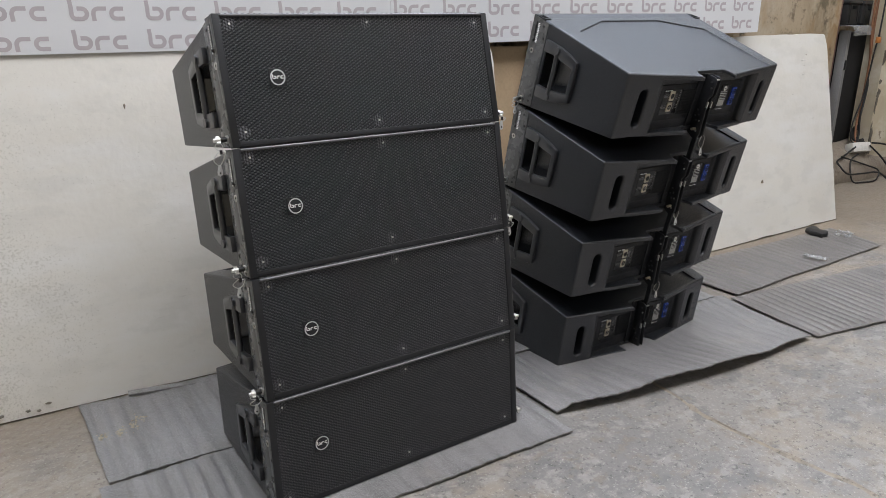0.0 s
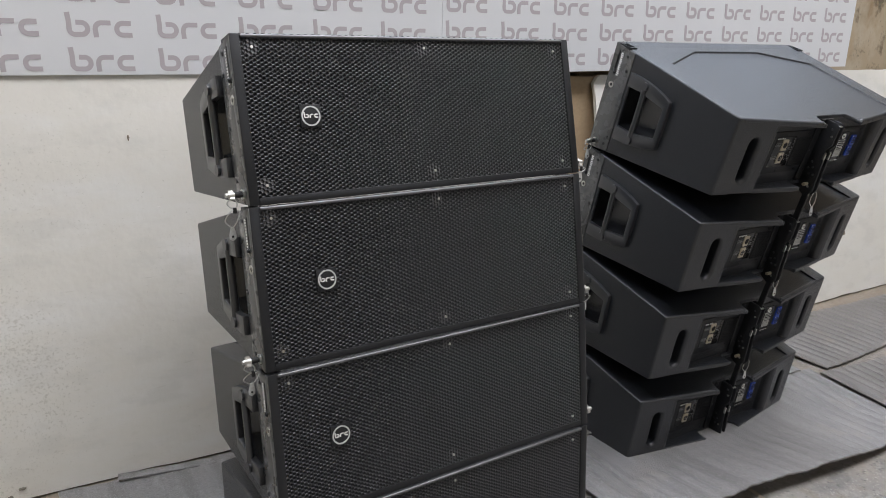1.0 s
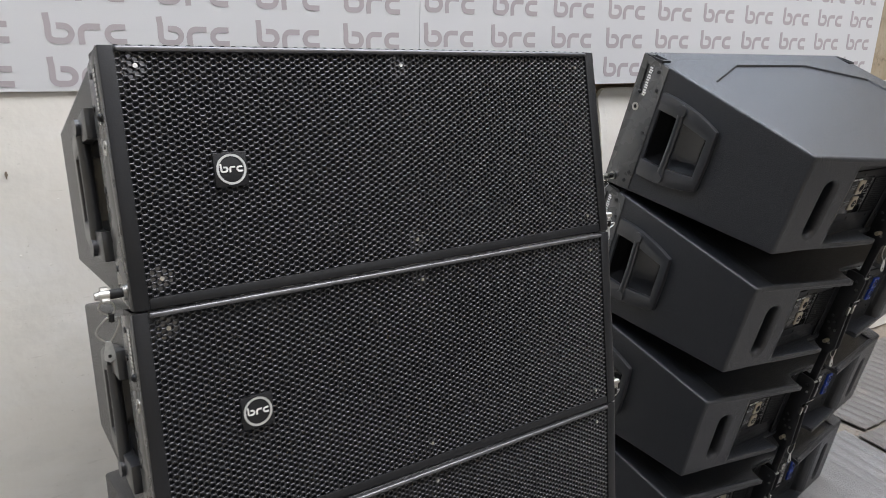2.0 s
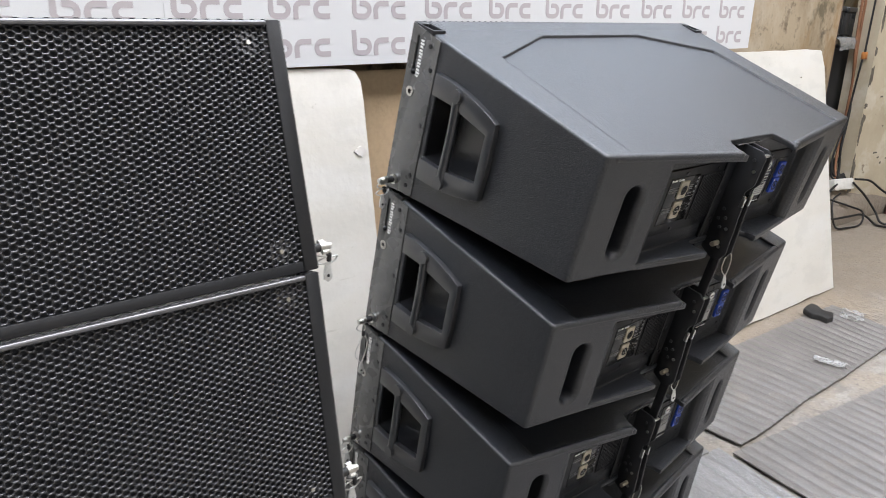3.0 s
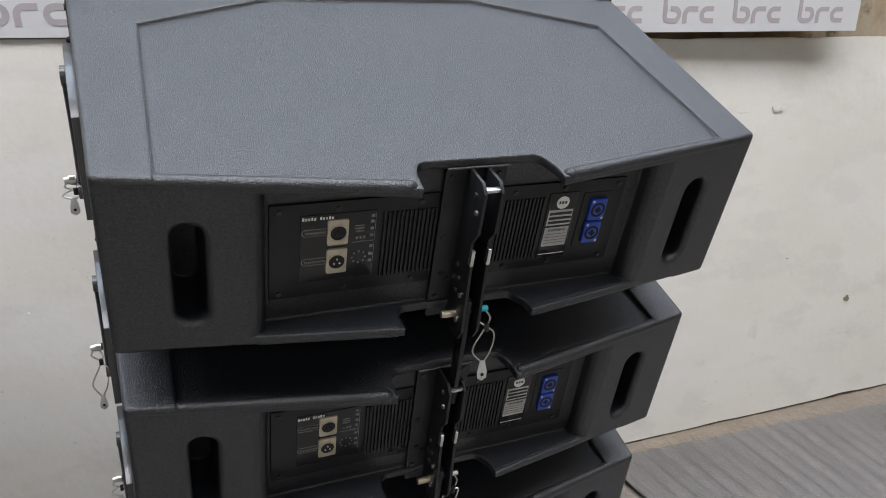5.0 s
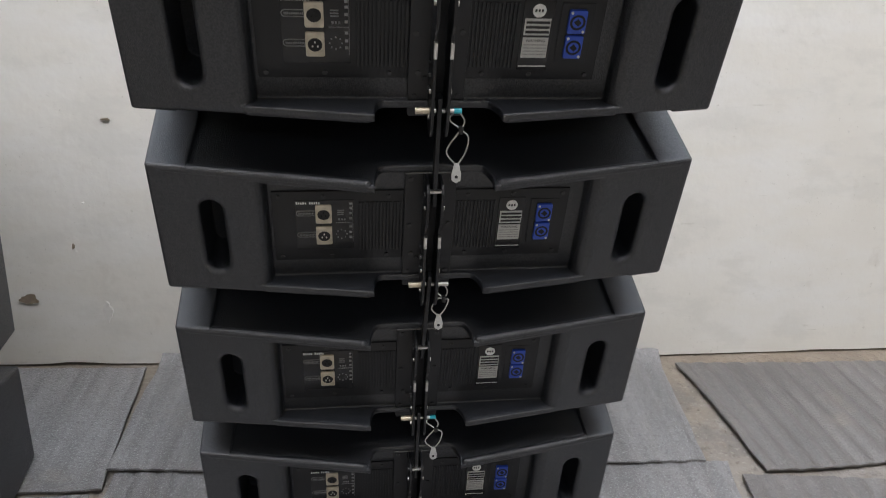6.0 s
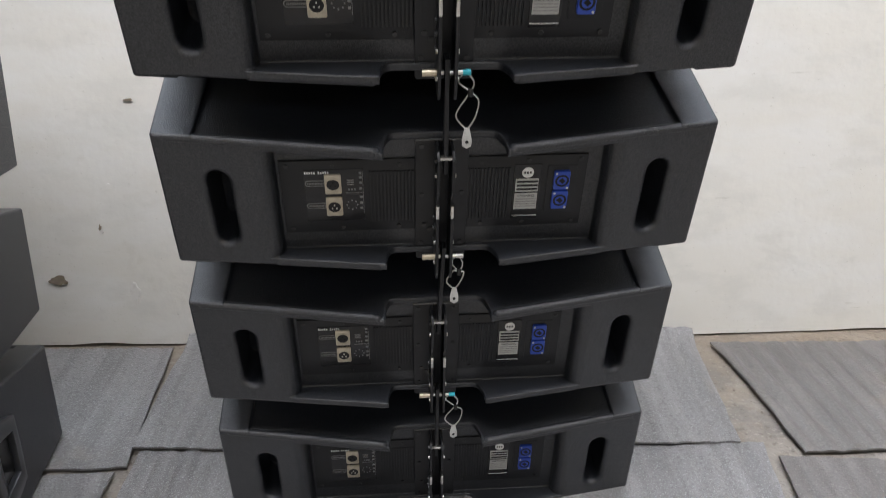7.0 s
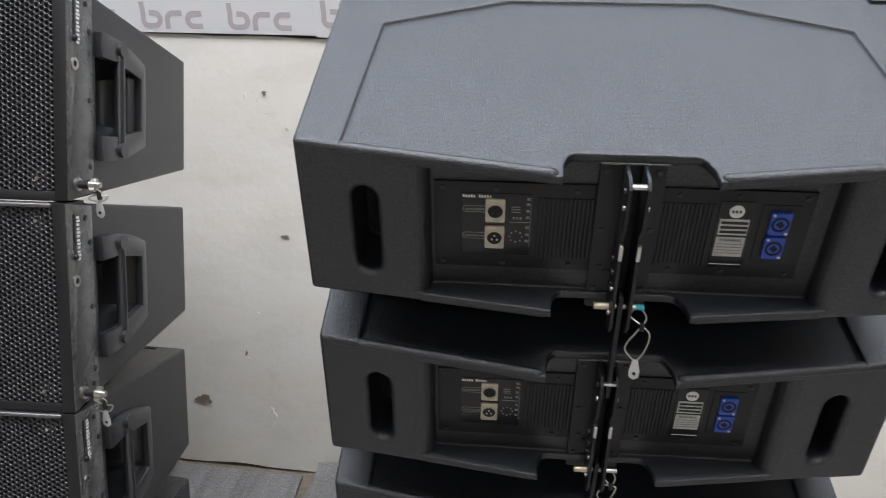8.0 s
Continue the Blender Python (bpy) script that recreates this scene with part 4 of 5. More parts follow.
        for k in range(13):
            u = u0 + (u1 - u0) * k / 12
            back_prism(rect(u - 0.0012, u + 0.0012, -0.040, 0.044), f - 0.001, f + 0.0026, bm=bm)
        tagged(part("heat_sink", bm, M_PLATE, holder, smooth=None), kind="stuff")
    panel = part("socket_panel", back_prism(rect(-0.190, -0.108, -0.037, 0.048), f - 0.001, f + 0.0012, 0.0005), M_RATING, pl)
    for w, pinned in ((0.0255, False), (-0.0115, True)):
        sock = part("signal_socket", back_prism([(-0.1505 + a, w + b) for a, b in ((-0.0100, -0.0158), (0.0100, -0.0158), (0.0115, -0.0143), (0.0115, 0.0143), (0.0100, 0.0158), (-0.0100, 0.0158), (-0.0115, 0.0143), (-0.0115, -0.0143))], f, f + 0.004, 0.0008), M_SOCKET, pl, "cream metal socket with a black round opening")
        part("socket_opening", back_prism(disc(-0.1505, w, 0.0088), f + 0.003, f + 0.0046), M_DARK, sock)
        part("socket_rim", ring((0.1505, f + 0.004, w + H / 2), (0, 1, 0), 0.0088, 0.0100, 0.0012), M_SOCKET, sock)
        bm = bmesh.new()
        for a in (0, 120, 240):
            c = (0.1505 + 0.0035 * math.sin(radians(a)), 0, w + H / 2 + 0.0035 * math.cos(radians(a)))
            rod((c[0], f + 0.004, c[2]), (c[0], f + 0.0062, c[2]), 0.0011, bm, 8)
        part("contact", bm, M_STEEL if pinned else M_RATING, sock)
        cap = [(-0.1735 + b, w + 0.001 + a) for a, b in stadium(0, 0, 0.0092, 0.031)]
        part("print_capsule", back_prism(cap, f + 0.001, f + 0.0015), M_GREYPRINT, pl, smooth=None)
        inn = [(-0.1735 + b, w + 0.001 + a) for a, b in stadium(0, 0, 0.0072, 0.029)]
        part("capsule_field", back_prism(inn, f + 0.0011, f + 0.0018), M_RATING, pl, smooth=None)
        for k in range(11):
            part("print_bar", back_prism(rect(-0.1855 + 0.0021 * k, -0.1842 + 0.0021 * k, w - 0.0003, w + 0.0022), f + 0.0012, f + 0.0021), M_GREYPRINT, pl, smooth=None)
    marks = [rect(-0.1885 + 0.0031 * k, -0.1865 + 0.0031 * k, 0.0420, 0.0450 if k % 3 else 0.0458) for k in range(11) if k != 5]
    marks += [rect(-0.1315, -0.1215, w, w + 0.0012) for w in (0.030, 0.0265, 0.023)]
    marks += [rect(-0.130 + 0.004 * k, -0.1275 + 0.004 * k, 0.014, 0.017) for k in range(3)]
    marks += [rect(-0.1335, -0.109, 0.0095, 0.0102)]
    marks += [rect(-0.1145, -0.1105, w, w + 0.0035) for w in (0.040, 0.033, 0.024, 0.015, 0.001, -0.009, -0.018)]
    marks += [rect(-0.1255 + 0.0075 * math.cos(a) - 0.0009, -0.1255 + 0.0075 * math.cos(a) + 0.0009, -0.0105 + 0.0075 * math.sin(a) - 0.0009, -0.0105 + 0.0075 * math.sin(a) + 0.0009) for a in [k * math.pi / 4 for k in range(8)]]
    marks += [rect(-0.1095, -0.109, -0.025, 0.044)]
    for mk in marks:
        part("print_mark", back_prism(mk, f + 0.0011, f + 0.0017), M_PRINT if mk[0][1] > 0.0415 else M_GREYPRINT, pl, smooth=None)
    lab = part("rating_plate", back_prism(rect(0.1025, 0.1415, -0.043, 0.048), f - 0.001, f + 0.0014, 0.0005), M_RATING, pr, "glossy black rating plate with white labels")
    part("rating_emblem", back_prism(disc(0.122, 0.035, 0.0085), f + 0.001, f + 0.0019), M_PRINT, pr, smooth=None)
    bm = bmesh.new()
    for k in range(3):
        back_prism(rect(0.1165 + 0.004 * k, 0.119 + 0.004 * k, 0.0335, 0.037), f + 0.0017, f + 0.0023, bm=bm)
    part("emblem_bars", bm, M_PLATE, pr, smooth=None)
    part("type_label", back_prism(rect(0.1055, 0.1385, 0.0035, 0.0250), f + 0.001, f + 0.0018), M_LABEL, pr, smooth=None)
    for k in range(3):
        part("label_line", back_prism(rect(0.1075, 0.1375, 0.0060 + 0.0062 * k, 0.0094 + 0.0062 * k), f + 0.0012, f + 0.0023), M_RATING, pr, smooth=None)
    part("warning_label", back_prism(rect(0.1055, 0.1385, -0.0265, 0.0005), f + 0.001, f + 0.0019), M_LABEL, pr, smooth=None)
    for k in range(4):
        part("label_line", back_prism(rect(0.107, 0.137, -0.022 + 0.0042 * k, -0.0212 + 0.0042 * k), f + 0.0015, f + 0.0024), M_GREYPRINT, pr, smooth=None)
    part("label_line", back_prism(rect(0.104, 0.140, -0.0385, -0.0375), f + 0.001, f + 0.0018), M_PRINT, pr, smooth=None)
    text = bpy.data.curves.new("warning_word", "FONT")
    text.body, text.size, text.align_x, text.extrude = "WARNING", 0.0052, "CENTER", 0.0002
    tob = new("warning_word", text)
    me = bpy.data.meshes.new_from_object(tob.evaluated_get(bpy.context.evaluated_depsgraph_get()))
    bpy.data.objects.remove(tob)
    me.materials.append(M_PLATE)
    word = new("warning_word", me)
    word.parent = pr
    word.matrix_local = Matrix.Translation((-0.122, f + 0.0021, H / 2 - 0.0052)) @ Matrix.Rotation(math.pi, 4, "Z") @ Matrix.Rotation(math.pi / 2, 4, "X")
    part("socket_panel", back_prism(rect(0.150, 0.192, -0.033, 0.045), f - 0.001, f + 0.001, 0.0005), M_PLATE, pr)
    for w in (0.0225, -0.0105):
        sock = part("power_socket", back_prism([(0.171 + a, w + b) for a, b in ((-0.0100, -0.0150), (0.0100, -0.0150), (0.0115, -0.0135), (0.0115, 0.0135), (0.0100, 0.0150), (-0.0100, 0.0150), (-0.0115, 0.0135), (-0.0115, -0.0135))], f, f + 0.006, 0.001), M_BLUE, pr, "blue locking power socket")
        part("socket_opening", ring((-0.171, f + 0.0058, w + H / 2), (0, 1, 0), 0.0070, 0.0098, 0.0006), M_DARK, sock)
        part("socket_key", back_prism([(0.171, w + 0.005), (0.176, w - 0.001), (0.172, w - 0.005), (0.166, w)], f + 0.0055, f + 0.0064), M_DARK, sock)
        for a, b in ((-0.0085, 0.0120), (0.0085, -0.0120)):
            part("screw", screw(bmesh.new(), (-0.171 - a, f + 0.005, w + b + H / 2), (0, 1, 0), 0.0018), M_STEEL, sock)
    pl.location.z = pr.location.z = -0.0045
    # rigging bracket in the notch
    br = part("rear_bracket", back_prism([(-0.033, -0.114), (0.034, -0.114), (0.037, -0.111), (0.037, 0.085), (0.033, 0.089), (-0.032, 0.089), (-0.036, 0.085), (-0.036, -0.111)], 0.4385, 0.4425, 0.0006), M_PLATE, sp, "black steel rigging bracket with two fins")
    for u in (-0.008, 0.012):
        fin = [(0.440, 0.089), (0.476, 0.089), (0.487, 0.080), (0.487, 0.030), (0.477, 0.014), (0.477, 0.002), (0.483, -0.012), (0.490, -0.106), (0.482, -0.122), (0.464, -0.124), (0.440, -0.112)]
        bm = prism([(-u - 0.002, a, b + H / 2) for a, b in fin], (0.004, 0, 0), bevel=0.0007)
        part("fin", bm, M_PLATE, br)
        part("wear_mark", box(-u - 0.0024, -u + 0.0024, 0.4765, 0.4835, H / 2 - 0.015, H / 2 + 0.006, bevel=0.0012), M_STEEL, br)
    for s, u in ((1, 0.0100), (-1, -0.0140)):
        for k, (y, w) in enumerate(((0.455, -0.030), (0.464, -0.044), (0.452, -0.050), (0.460, -0.064), (0.473, -0.062), (0.473, -0.098), (0.470, 0.070), (0.477, 0.052))):
            part("bolt", rod((u, y, w + H / 2), (u + s * 0.0024, y, w + H / 2), 0.0031, sides=8), M_STEEL if k in (4, 5, 7) else M_PLASTIC, br)
    part("bridge", box(-0.0135, 0.0095, 0.476, 0.4835, H / 2 + 0.079, H / 2 + 0.083, bevel=0.001), M_STEEL, br)
    part("cap_plate", box(-0.038, 0.037, 0.436, 0.447, H / 2 + 0.0885, H / 2 + 0.0910, bevel=0.001), M_STRIP, br)
    for u, w in ((-0.028, 0.078), (0.029, 0.078), (-0.028, 0.0), (0.029, 0.002), (-0.028, -0.085), (0.029, -0.085), (-0.024, -0.052), (-0.016, -0.060)):
        part("screw", screw(bmesh.new(), (-u, 0.4425, w + H / 2), (0, 1, 0), 0.0036), M_SCREW, br)
    return sp


def cabinet_pose(x, y, yaw, z, face, cabinets):
    """The poses of the cabinets of a stack, from the lowest up. Each stands on the front edge of the one below, leans back by its own tilt,
    and sits a little askew: (tilt in degrees, set back, shifted sideways, twisted in radians)."""
    out = []
    c, s = math.cos(yaw), math.sin(yaw)
    lat, back = Vector((c, s, 0)), Vector((-s, c, 0)) * face
    o = Vector((x, y, z))
    for tilt, step, shift, twist in cabinets:
        t = radians(tilt)
        up = Vector((0, 0, math.cos(t))) + back * math.sin(t)
        bk = back * math.cos(t) - Vector((0, 0, math.sin(t)))
        o = o + back * step
        m = Matrix.Identity(4)
        for k, col in enumerate((lat * face, bk, up)):
            for r in range(3):
                m[r][k] = col[r]
        m = Matrix.Rotation(twist, 4, "Z") @ m
        m.translation = o + lat * face * shift
        out.append(m)
        o = o + up * H
    return out


FRONT = cabinet_pose(1.1184, 1.5233, 0.0646, 0.0085, 1, ((5.44, 0, -0.0045, 0.0024), (8.65, 0.0026, -0.0001, 0.0057), (11.08, 0.0035, 0.0006, -0.0032), (14.63, 0.0020, 0.0039, -0.0002)))
REAR = cabinet_pose(2.2320, 2.2460, 0.0571, 0.0075, -1, ((7.72, 0, -0.0009, -0.0070), (10.14, 0.0018, 0.0010, -0.0024), (12.47, 0.0021, 0.0013, 0.0082), (15.17, 0.0006, -0.0013, 0.0006)))
speaker = build_speaker()
speaker.matrix_basis = FRONT[0]
front_stack = [speaker] + [copy_thing(speaker, m) for m in FRONT[1:]]
rear_stack = [copy_thing(speaker, m) for m in REAR]
for k, (a, b) in enumerate(zip(front_stack, rear_stack)):
    spot = ("standing on a foam mat", "second from the floor", "third from the floor", "topmost of its stack")[k]
    tagged(a, "black line array loudspeaker, grille outwards, " + spot)
    tagged(b, "black line array loudspeaker, back outwards, " + spot)

# ---- rigging between the cabinets ----
for k in (1, 2, 3):
    m = REAR[k]
    lk = thing("rear_link", m, "black steel link bar pinned between two speaker brackets", "link bar", "rear link bars")
    tip = m.inverted() @ REAR[k - 1] @ Vector((-0.002, 0.470, H / 2 + 0.055))
    a = Vector((-0.002, 0.470, H / 2 - 0.082))
    d = (tip - a).normalized()
    q = Vector((0, d.z, -d.y)) * 0.009
    pts = [a - d * 0.012 - q, a - d * 0.012 + q, tip + q, tip - q]
    part("bar", prism([p - Vector((0.003, 0, 0)) for p in pts], (0.006, 0, 0), bevel=0.001), M_PLATE, lk)
    part("pin", rod((0.028, 0.468, H / 2 - 0.092), (0.006, 0.468, H / 2 - 0.092), 0.0046), M_BRASS, lk, "worn brass pin head")
    part("pin", rod((0.006, 0.468, H / 2 - 0.092), (-0.022, 0.468, H / 2 - 0.092), 0.0032), M_STEEL, lk)
    part("pin_tip", rod((-0.022, 0.468, H / 2 - 0.092), (-0.032, 0.468, H / 2 - 0.092), 0.0037), M_TEAL if k != 2 else M_STEEL, lk, "turquoise pin tip" if k != 2 else "steel pin tip")


def lanyard(m, hook, drop, swing, label):
    """A loop of steel wire that hangs from a pin, with a metal tag at its end."""
    th = thing("lanyard", Matrix.Translation(m @ Vector(hook)), label, "lanyard", "wire lanyards on the pins")
    sx, sy = swing
    f = min(1.0, drop / 0.06)
    p = [(0, 0, 0.004), (0.010 + sx * 0.2, sy * 0.2, -0.010 * f), (0.006 + sx * 0.3, sy * 0.4, -0.022 * f), (sx * 0.5, sy * 0.5, -drop * 0.35), (sx * 0.3 - 0.012, sy, -drop * 0.6), (sx * 0.5 + 0.002, sy, -drop * 0.82)]
    q = [(0, 0, 0.004), (-0.009, 0.002, -0.010 * f), (0.006 + sx * 0.3, sy * 0.4, -0.022 * f), (sx * 0.5 + 0.016, sy * 0.6, -drop * 0.38), (sx * 0.6 + 0.012, sy, -drop * 0.62), (sx * 0.5 + 0.002, sy, -drop * 0.82)]
    bm = tube(smooth_line(p, 6), 0.0012, sides=6)
    tube(smooth_line(q, 6), 0.0012, bm, sides=6)
    part("wire", bm, M_WIRE, th)
    c = Vector((sx * 0.5 + 0.002, sy, -drop * 0.82))
    part("crimp", rod(Vector(p[2]) + Vector((0, 0, 0.004)), Vector(p[2]) - Vector((0, 0, 0.006)), 0.0034), M_RUBBER, th)
    loop = [(c.x - 0.003, c.z + 0.004), (c.x + 0.003, c.z + 0.004), (c.x + 0.0065, c.z - 0.012), (c.x + 0.006, c.z - 0.020), (c.x, c.z - 0.024), (c.x - 0.006, c.z - 0.020), (c.x - 0.0065, c.z - 0.012)]
    part("tag", prism([(a, c.y - 0.001, b) for a, b in loop], (0, 0.002, 0), bevel=0.0005), M_TAG, th)
    part("tag_hole", rod((c.x, c.y - 0.0016, c.z - 0.015), (c.x, c.y + 0.0016, c.z - 0.015), 0.0022), M_DARK, th)
    return th


lanyard(REAR[3], (-0.026, 0.468, H / 2 - 0.094), 0.086, (0.0, -0.004), "steel wire lanyard with a pale tag hanging from a rear pin")
lanyard(REAR[2], (-0.024, 0.468, H / 2 - 0.094), 0.062, (-0.014, -0.006), "short steel wire lanyard with a pale tag at the speaker backs")
lanyard(REAR[1], (-0.026, 0.468, H / 2 - 0.094), 0.078, (0.004, -0.004), "looped steel wire lanyard on the lowest rear pin")
for k, s, drop, sw in ((3, -1, 0.070, (-0.006, 0.004)), (2, -1, 0.055, (0.006, 0.006)), (1, -1, 0.040, (0.008, 0.006)), (3, 1, 0.024, (0.010, 0.0)), (2, 1, 0.036, (0.006, 0.004))):
    lanyard(FRONT[k], side(s, 0.023, -0.137, 0.026), drop, sw, "thin wire lanyard with a tag at a front corner pin")
for k, drop, sw in ((3, 0.030, (-0.002, 0.0)), (2, 0.110, (-0.004, 0.002)), (1, 0.040, (0, 0))):
    lanyard(REAR[k], side(1, 0.023, -0.137, 0.030), drop, sw, "thin wire lanyard hanging at the speaker's edge")

# ---- corner recess ----
bm = box(4.722, 4.832, 2.745, 2.93, -0.02, 1.975, bevel=0.006)
tagged(mesh_object("steel_post", bm, M_RUST, 40), "rusty red-brown steel post at the wall's end", "post")
bm = box(4.650, 4.719, 2.742, 2.79, -0.02, 1.975, bevel=0.004)
tagged(mesh_object("pilaster", bm, M_PEEL, 40), "pale plaster strip at the end of the wall", "pilaster")
cab = thing("tall_cabinet", pose(5.515, 3.155, 0.258, 0, 0, 13), "tall black cabinet with pale grey metal edges on the ledge", "cabinet")
part("body", box(0.20, 0.625, 0, 0.22, 0, 0.802, bevel=0.006), M_DARK, cab)
part("rear_panel", box(0.0, 0.125, 0.05, 0.22, 0, 0.847, bevel=0.006), M_DARK, cab)
part("edge_trim", box(0.135, 0.192, -0.012, 0.05, 0.0, 0.827, bevel=0.004), M_GREYPRINT, cab, "pale grey metal edge")
part("edge_trim", box(0.627, 0.665, 0.012, 0.20, 0.0, 0.807, bevel=0.004), M_GREYPRINT, cab, "pale grey metal edge")
part("foot", box(0.02, 0.62, 0.02, 0.21, -0.002, 0.03), M_GREYPRINT, cab)
part("latch", box(0.152, 0.178, -0.022, -0.010, 0.55, 0.62, bevel=0.004), M_RUBBER, cab, "black latch on the edge")


def crate(x, y, z, turn, w, d, h, label):
    """An open plastic crate with a rim, two side ribs and a grip slot."""
    cr = thing("black_crate", pose(x, y, z, 0, 0, turn), label, "crate", "black crates on the cabinet")
    part("crate_body", carve(box(0, w, 0, d, 0, h, bevel=0.012), [box(0.012, w - 0.012, 0.012, d - 0.012, 0.012, h + 0.1), box(w * 0.32, w * 0.68, -0.1, 0.05, h * 0.62, h * 0.78)], 0.002), M_RUBBER, cr)
    part("crate_rim", carve(box(-0.008, w + 0.008, -0.008, d + 0.008, h - 0.022, h + 0.004, bevel=0.004), [box(0.010, w - 0.010, 0.010, d - 0.010, h - 0.1, h + 0.1)], 0.001), M_PLASTIC, cr)
    for u in (0.18, 0.82):
        part("rib", box(w * u - 0.006, w * u + 0.006, -0.007, 0.004, 0.01, h - 0.03, bevel=0.002), M_RUBBER, cr)
    return cr


crate(5.585, 3.165, 1.128, 13, 0.235, 0.20, 0.165, "black plastic crate on top of the tall cabinet")
crate(5.850, 3.215, 1.128, 10, 0.270, 0.20, 0.160, "black plastic crate beside the crate on the cabinet")
bm = bmesh.new()
bmesh.ops.create_grid(bm, x_segments=40, y_segments=14, size=0.5)
for v in bm.verts:
    u, w = v.co.x, v.co.y
    fall = max(0.0, -w - 0.30) * 0.34
    v.co = Vector((u * 0.66, max(w, -0.32) * 0.34 - 0.02 * noise.noise((u * 9, w * 5, 1)) * (w < -0.3), 0.050 - fall + 0.010 * noise.noise((u * 14, w * 9, 4.0))))
bmesh.ops.solidify(bm, geom=bm.faces[:], thickness=0.0008)
ob = tagged(mesh_object("plastic_film", bm, M_FILM, 60), "crumpled translucent plastic film under the black crates", "plastic film")
ob.matrix_world = pose(5.865, 3.275, 1.070, 0, 0, 13)
pb = thing("power_strip", pose(5.775, 3.050, 0.215, -20, 0, -12), "white plastic power strip box lying on the ledge", "power strip")
part("case", box(0, 0.175, 0, 0.080, 0, 0.070, bevel=0.008), M_WHITEBOX, pb)
part("socket_row", box(0.02, 0.155, 0.018, 0.062, 0.069, 0.073, bevel=0.001), M_GREYPRINT, pb)
bm = bmesh.new()
for k in range(5):
    r = 0.050 + 0.007 * k
    tube([(5.97 + r * 1.25 * math.cos(a), 3.14 + 0.5 * r * math.sin(a), 0.258 + 0.062 + 0.75 * r * math.sin(a + 0.3)) for a in [2 * math.pi * q / 20 for q in range(20)]], 0.008, bm, 6, closed=True)
tagged(mesh_object("cable_coil", bm, M_CABLE, 60), "coiled black cable lying on the ledge", "cable coil")
tagged(mesh_object("brown_pipe", rod((6.40, 2.955, -0.01), (6.40, 2.955, 2.69), 0.038, sides=20), M_RUST, 40), "rust-brown pipe running up the peeling wall", "pipe")
for k, (r, pts) in enumerate((
        (0.007, [(5.80, 3.06, 0.20), (5.66, 3.06, 0.150), (5.56, 3.04, 0.135), (5.52, 2.99, 0.115), (5.60, 2.965, 0.065), (5.78, 2.955, 0.055), (5.95, 2.94, 0.05), (6.02, 2.90, 0.010), (5.98, 2.84, 0.008), (6.05, 2.74, 0.008), (6.25, 2.66, 0.008), (6.6, 2.6, 0.008)]),
        (0.007, [(5.92, 3.02, 0.205), (6.04, 2.985, 0.13), (6.10, 2.93, 0.05), (6.06, 2.86, 0.008), (6.14, 2.76, 0.008), (6.35, 2.72, 0.008), (6.7, 2.66, 0.008)]),
        (0.007, [(5.94, 3.02, 0.22), (6.10, 3.00, 0.20), (6.24, 2.97, 0.14), (6.40, 2.86, 0.05), (6.6, 2.84, 0.01), (6.9, 2.8, 0.008)]),
        (0.006, [(5.62, 3.05, 0.155), (5.72, 3.02, 0.13), (5.88, 2.985, 0.09), (5.96, 2.945, 0.06), (5.90, 2.92, 0.010), (5.75, 2.93, 0.008), (5.66, 2.96, 0.02), (5.70, 3.02, 0.125), (5.80, 3.03, 0.16)]),
        (0.008, [(6.02, 3.17, 1.36), (6.01, 3.165, 1.05), (6.00, 3.16, 0.80), (5.965, 3.15, 0.60), (5.93, 3.14, 0.45), (5.935, 3.13, 0.33), (5.90, 3.11, 0.22)]),
        (0.006, [(5.955, 3.12, 1.38), (5.95, 3.118, 1.2), (5.945, 3.117, 1.05)]),
        (0.006, [(5.935, 3.118, 1.0), (5.925, 3.12, 0.92), (5.93, 3.13, 0.8), (5.90, 3.13, 0.6), (5.83, 3.13, 0.42), (5.82, 3.12, 0.3), (5.84, 3.09, 0.21)]))):
    tagged(mesh_object("power_cable", tube(smooth_line([(x, y, z * (1.25 if z < 0.24 else 1.0)) for x, y, z in pts], 7), r, sides=7), M_CABLE, 60), "loose black cable trailing over the ledge", "cable", "loose cables")
M_COPPER = material("brown_orange_hose", (0.24, 0.11, 0.055), 0.6, vary=0.5, scale=30)
for dx in (0.0, -0.045):
    tagged(mesh_object("brown_hose", tube(smooth_line([(5.985 + dx, 3.19, 1.42), (5.98 + dx * 0.6, 3.185, 1.1), (5.985, 3.175, 0.85), (5.97, 3.17, 0.6), (5.915, 3.15, 0.40), (5.885, 3.12, 0.27), (5.875, 3.11, 0.21)], 7), 0.008, sides=8), M_COPPER, 60), "brown-orange hose hanging down beside the cabinet", "hose", "brown hoses")
plug = thing("orange_plug", (5.943, 3.116, 1.018), "orange plug hanging on a cable", "plug")
part("plug_body", box(-0.02, 0.02, -0.012, 0.012, -0.022, 0.022, bevel=0.006), M_ORANGE, plug)
part("plug_cord", rod((0, 0, 0.018), (0.0, 0, 0.04), 0.007), M_CABLE, plug)

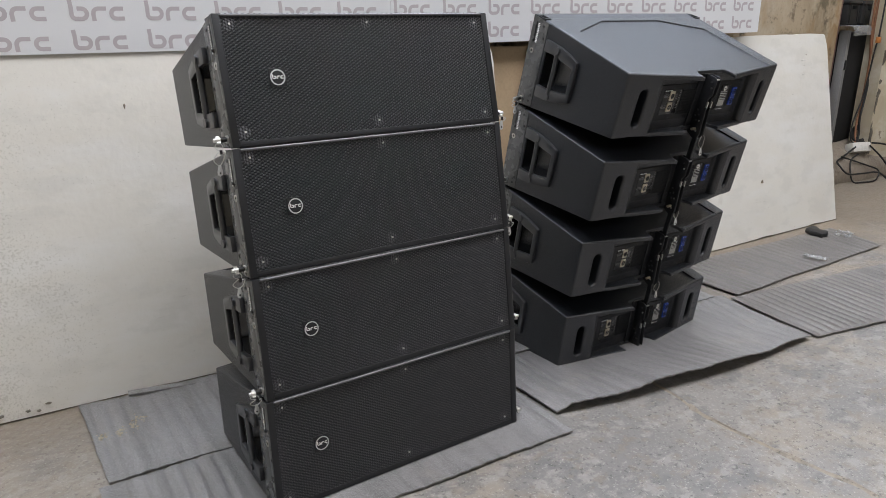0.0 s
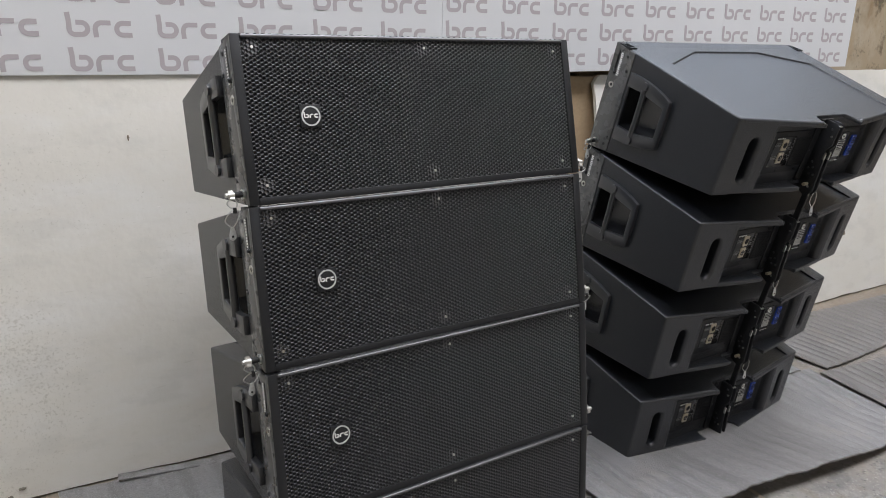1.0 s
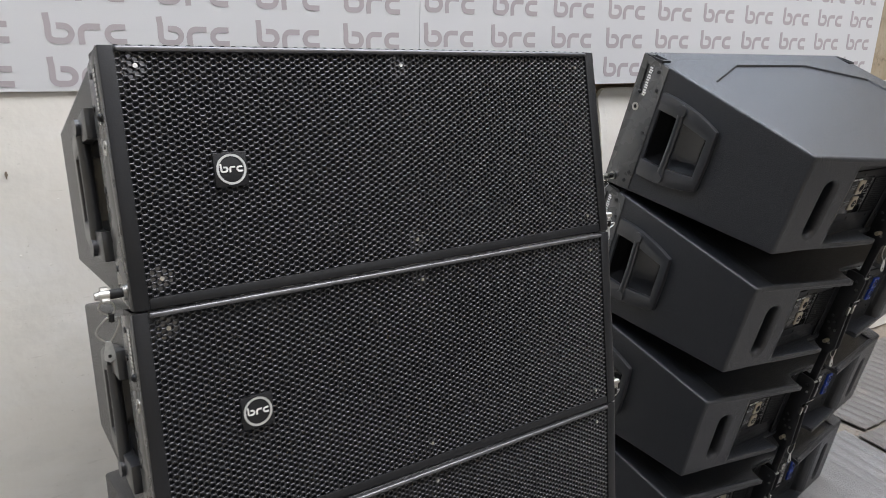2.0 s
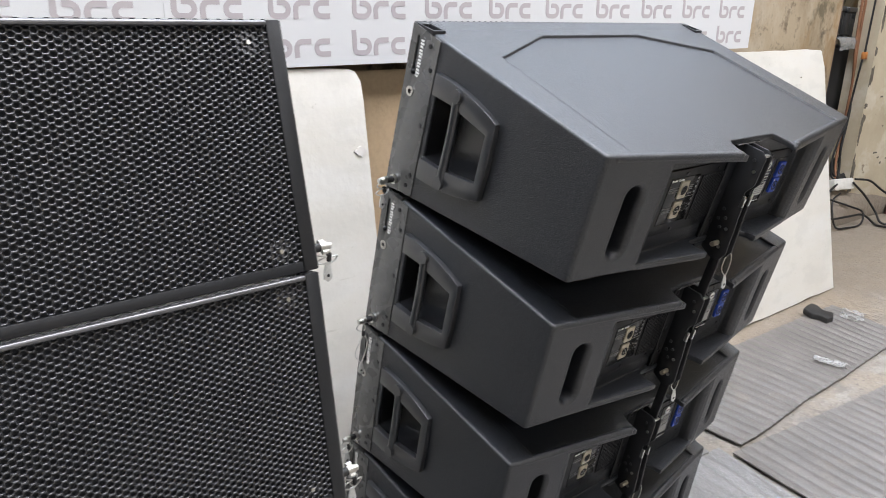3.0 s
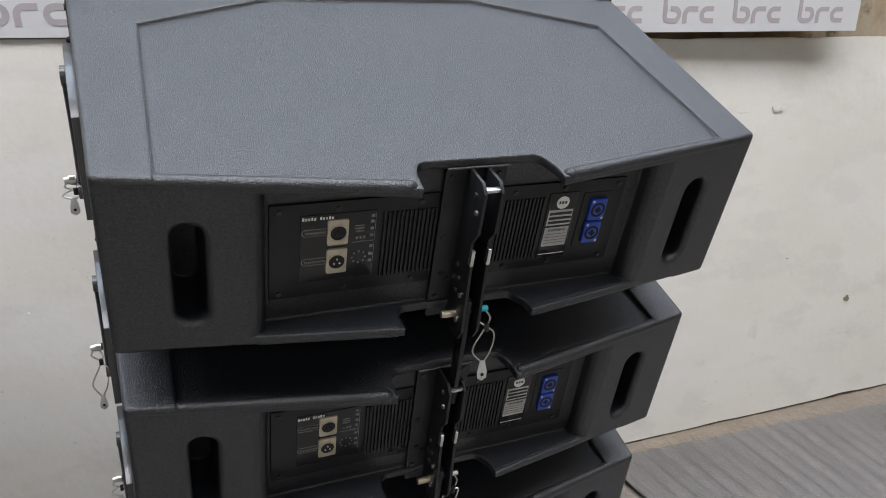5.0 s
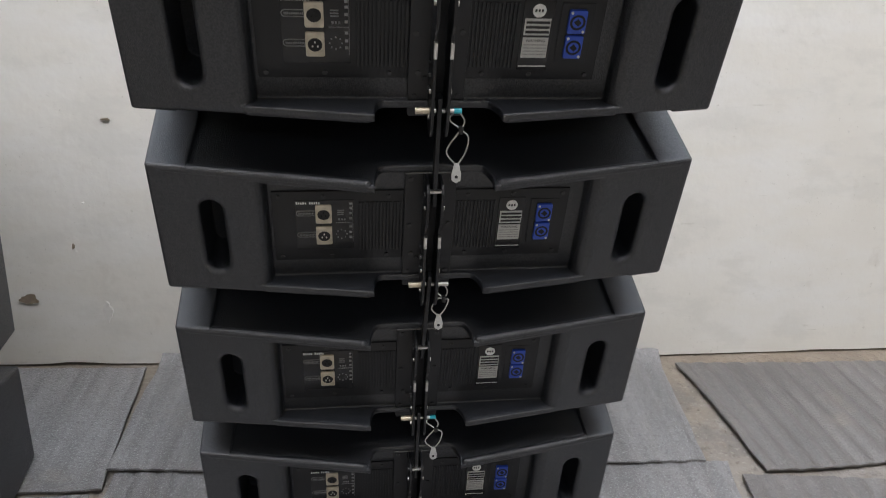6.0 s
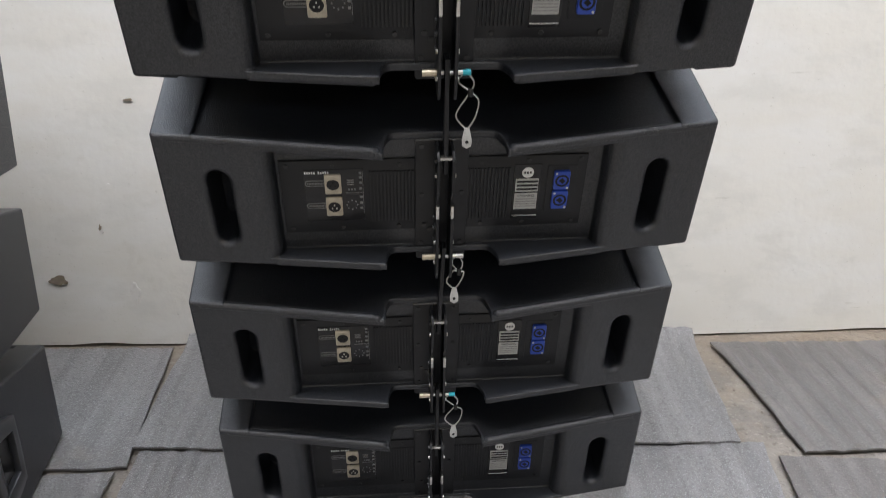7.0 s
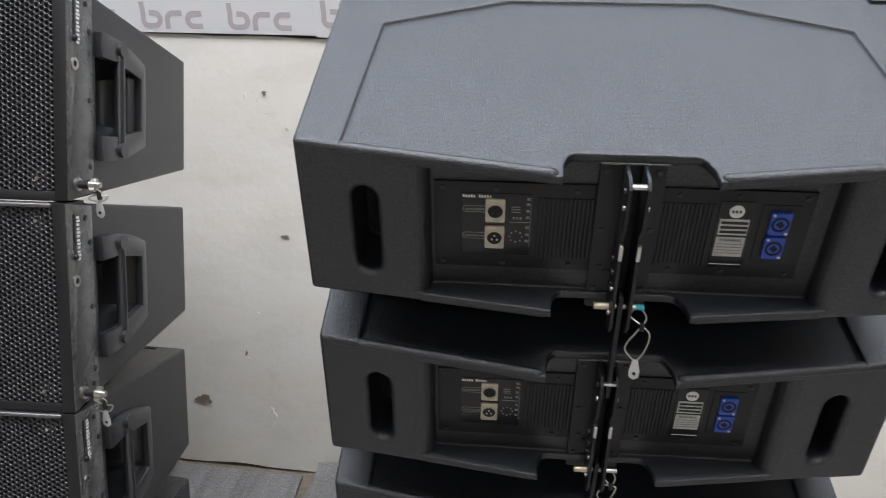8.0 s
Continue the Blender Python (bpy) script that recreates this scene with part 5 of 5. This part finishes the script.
# ---- peeling paint on the pier ----
M_PEELED = material("bare_grey_plaster", (0.13, 0.115, 0.09), 0.9, vary=0.6, scale=40, dark=(0.07, 0.06, 0.05), bump=0.002, fine_scale=90)
along = Vector((7.13, -1.12, 0)).normalized()
for k in range(34):
    s = random.uniform(0.0, 0.022) if k < 16 else random.uniform(0.05, 0.42)
    z = random.uniform(0.2, 1.45) if k < 16 else random.uniform(0.3, 1.5)
    sx, sz = (random.uniform(0.006, 0.022), random.uniform(0.012, 0.07)) if k < 16 else (random.uniform(0.004, 0.018), random.uniform(0.003, 0.011))
    bm = bmesh.new()
    pts = []
    for q in range(14):
        a = 2 * math.pi * q / 14
        r = 1 + 0.8 * noise.noise((math.cos(a) * 1.7 + k, math.sin(a) * 1.7, k * 3.1))
        at = Vector((5.97, 3.07, z)) + along * max(0.001, s + sx * r * math.cos(a)) + Vector((0, 0, sz * r * math.sin(a)))
        pts.append(at + Vector((-0.155, -0.988, 0)) * 0.0022)
    prism(pts, (0.155 * 0.004, 0.988 * 0.004, 0), bm)
    tagged(mesh_object("peeled_patch", bm, M_PEELED), "bare grey patch where the cream paint has peeled off", "peeled paint", "peeled patches on the pier")

# ---- litter on the floor ----
bm = prism([(4.190, 2.354, 0.010), (4.166, 2.305, 0.010), (4.178, 2.275, 0.010), (4.165, 2.235, 0.010), (4.205, 2.229, 0.010), (4.258, 2.256, 0.010), (4.250, 2.299, 0.010), (4.282, 2.339, 0.010), (4.280, 2.368, 0.010), (4.230, 2.363, 0.010)], (0, 0, 0.026), bevel=0.005)
tagged(mesh_object("rubber_block", bm, M_RUBBER, 40), "lumpy black rubber offcut lying on a foam mat", "rubber block")


def scrap(x, y, z, sx, sy, turn, label, seed):
    bm = bmesh.new()
    bmesh.ops.create_grid(bm, x_segments=10, y_segments=8, size=0.5)
    for v in bm.verts:
        h = 0.012 * (1 + noise.noise(v.co * 5 + Vector((seed, 0, 0))))
        v.co = Vector((v.co.x * sx * (1 + 0.3 * noise.noise(v.co * 3 + Vector((0, seed, 0)))), v.co.y * sy * (1 + 0.3 * noise.noise(v.co * 4 + Vector((seed, seed, 0)))), h))
    bmesh.ops.solidify(bm, geom=bm.faces[:], thickness=0.0006)
    ob = tagged(mesh_object("plastic_scrap", bm, M_FILM, 60), label, "plastic scrap", "plastic scraps")
    ob.matrix_world = pose(x, y, z, 0, 0, turn)


scrap(4.36, 2.22, 0.001, 0.13, 0.09, 20, "crumpled clear plastic film beside the foam mat", 1.0)
scrap(3.80, 2.03, 0.010, 0.11, 0.04, -70, "flat strip of clear tape lying on a foam mat", 4.0)
bm = bmesh.new()
for k in range(260):
    x, y = random.uniform(0.1, 6.0), random.uniform(0.2, 2.35)
    r = random.uniform(0.0015, 0.004)
    bmesh.ops.create_icosphere(bm, subdivisions=1, radius=r, matrix=Matrix.Translation((x, y, r * 0.3)) @ Matrix.Diagonal((1, random.uniform(0.6, 1.4), 0.5, 1)))
tagged(mesh_object("grit", bm, M_CONCRETE), "scattered grit and crumbs on the concrete", "grit", kind="stuff")
# dry tan dirt trodden onto the mat beside the board
bm = bmesh.new()
trail = smooth_line([(0.375, 2.108, 0), (0.417, 2.105, 0), (0.464, 2.121, 0), (0.499, 2.149, 0), (0.515, 2.179, 0)], 14)
for k in range(150):
    p = trail[k % len(trail)]
    r = random.uniform(0.0012, 0.0036)
    x, y = p.x + random.gauss(0, 0.010), p.y + random.gauss(0, 0.012)
    bmesh.ops.create_icosphere(bm, subdivisions=1, radius=r, matrix=Matrix.Translation((x, y, 0.0115)) @ Matrix.Rotation(random.uniform(0, 3), 4, "Z") @ Matrix.Diagonal((1.6, random.uniform(0.6, 1.2), 0.8, 1)))
M_DIRT = material("dry_tan_dirt", (0.42, 0.37, 0.29), 0.9, vary=0.6, scale=90)
tagged(mesh_object("dirt", bm, M_DIRT), "dry tan dirt trodden onto the grey foam mat", "dirt", kind="stuff")
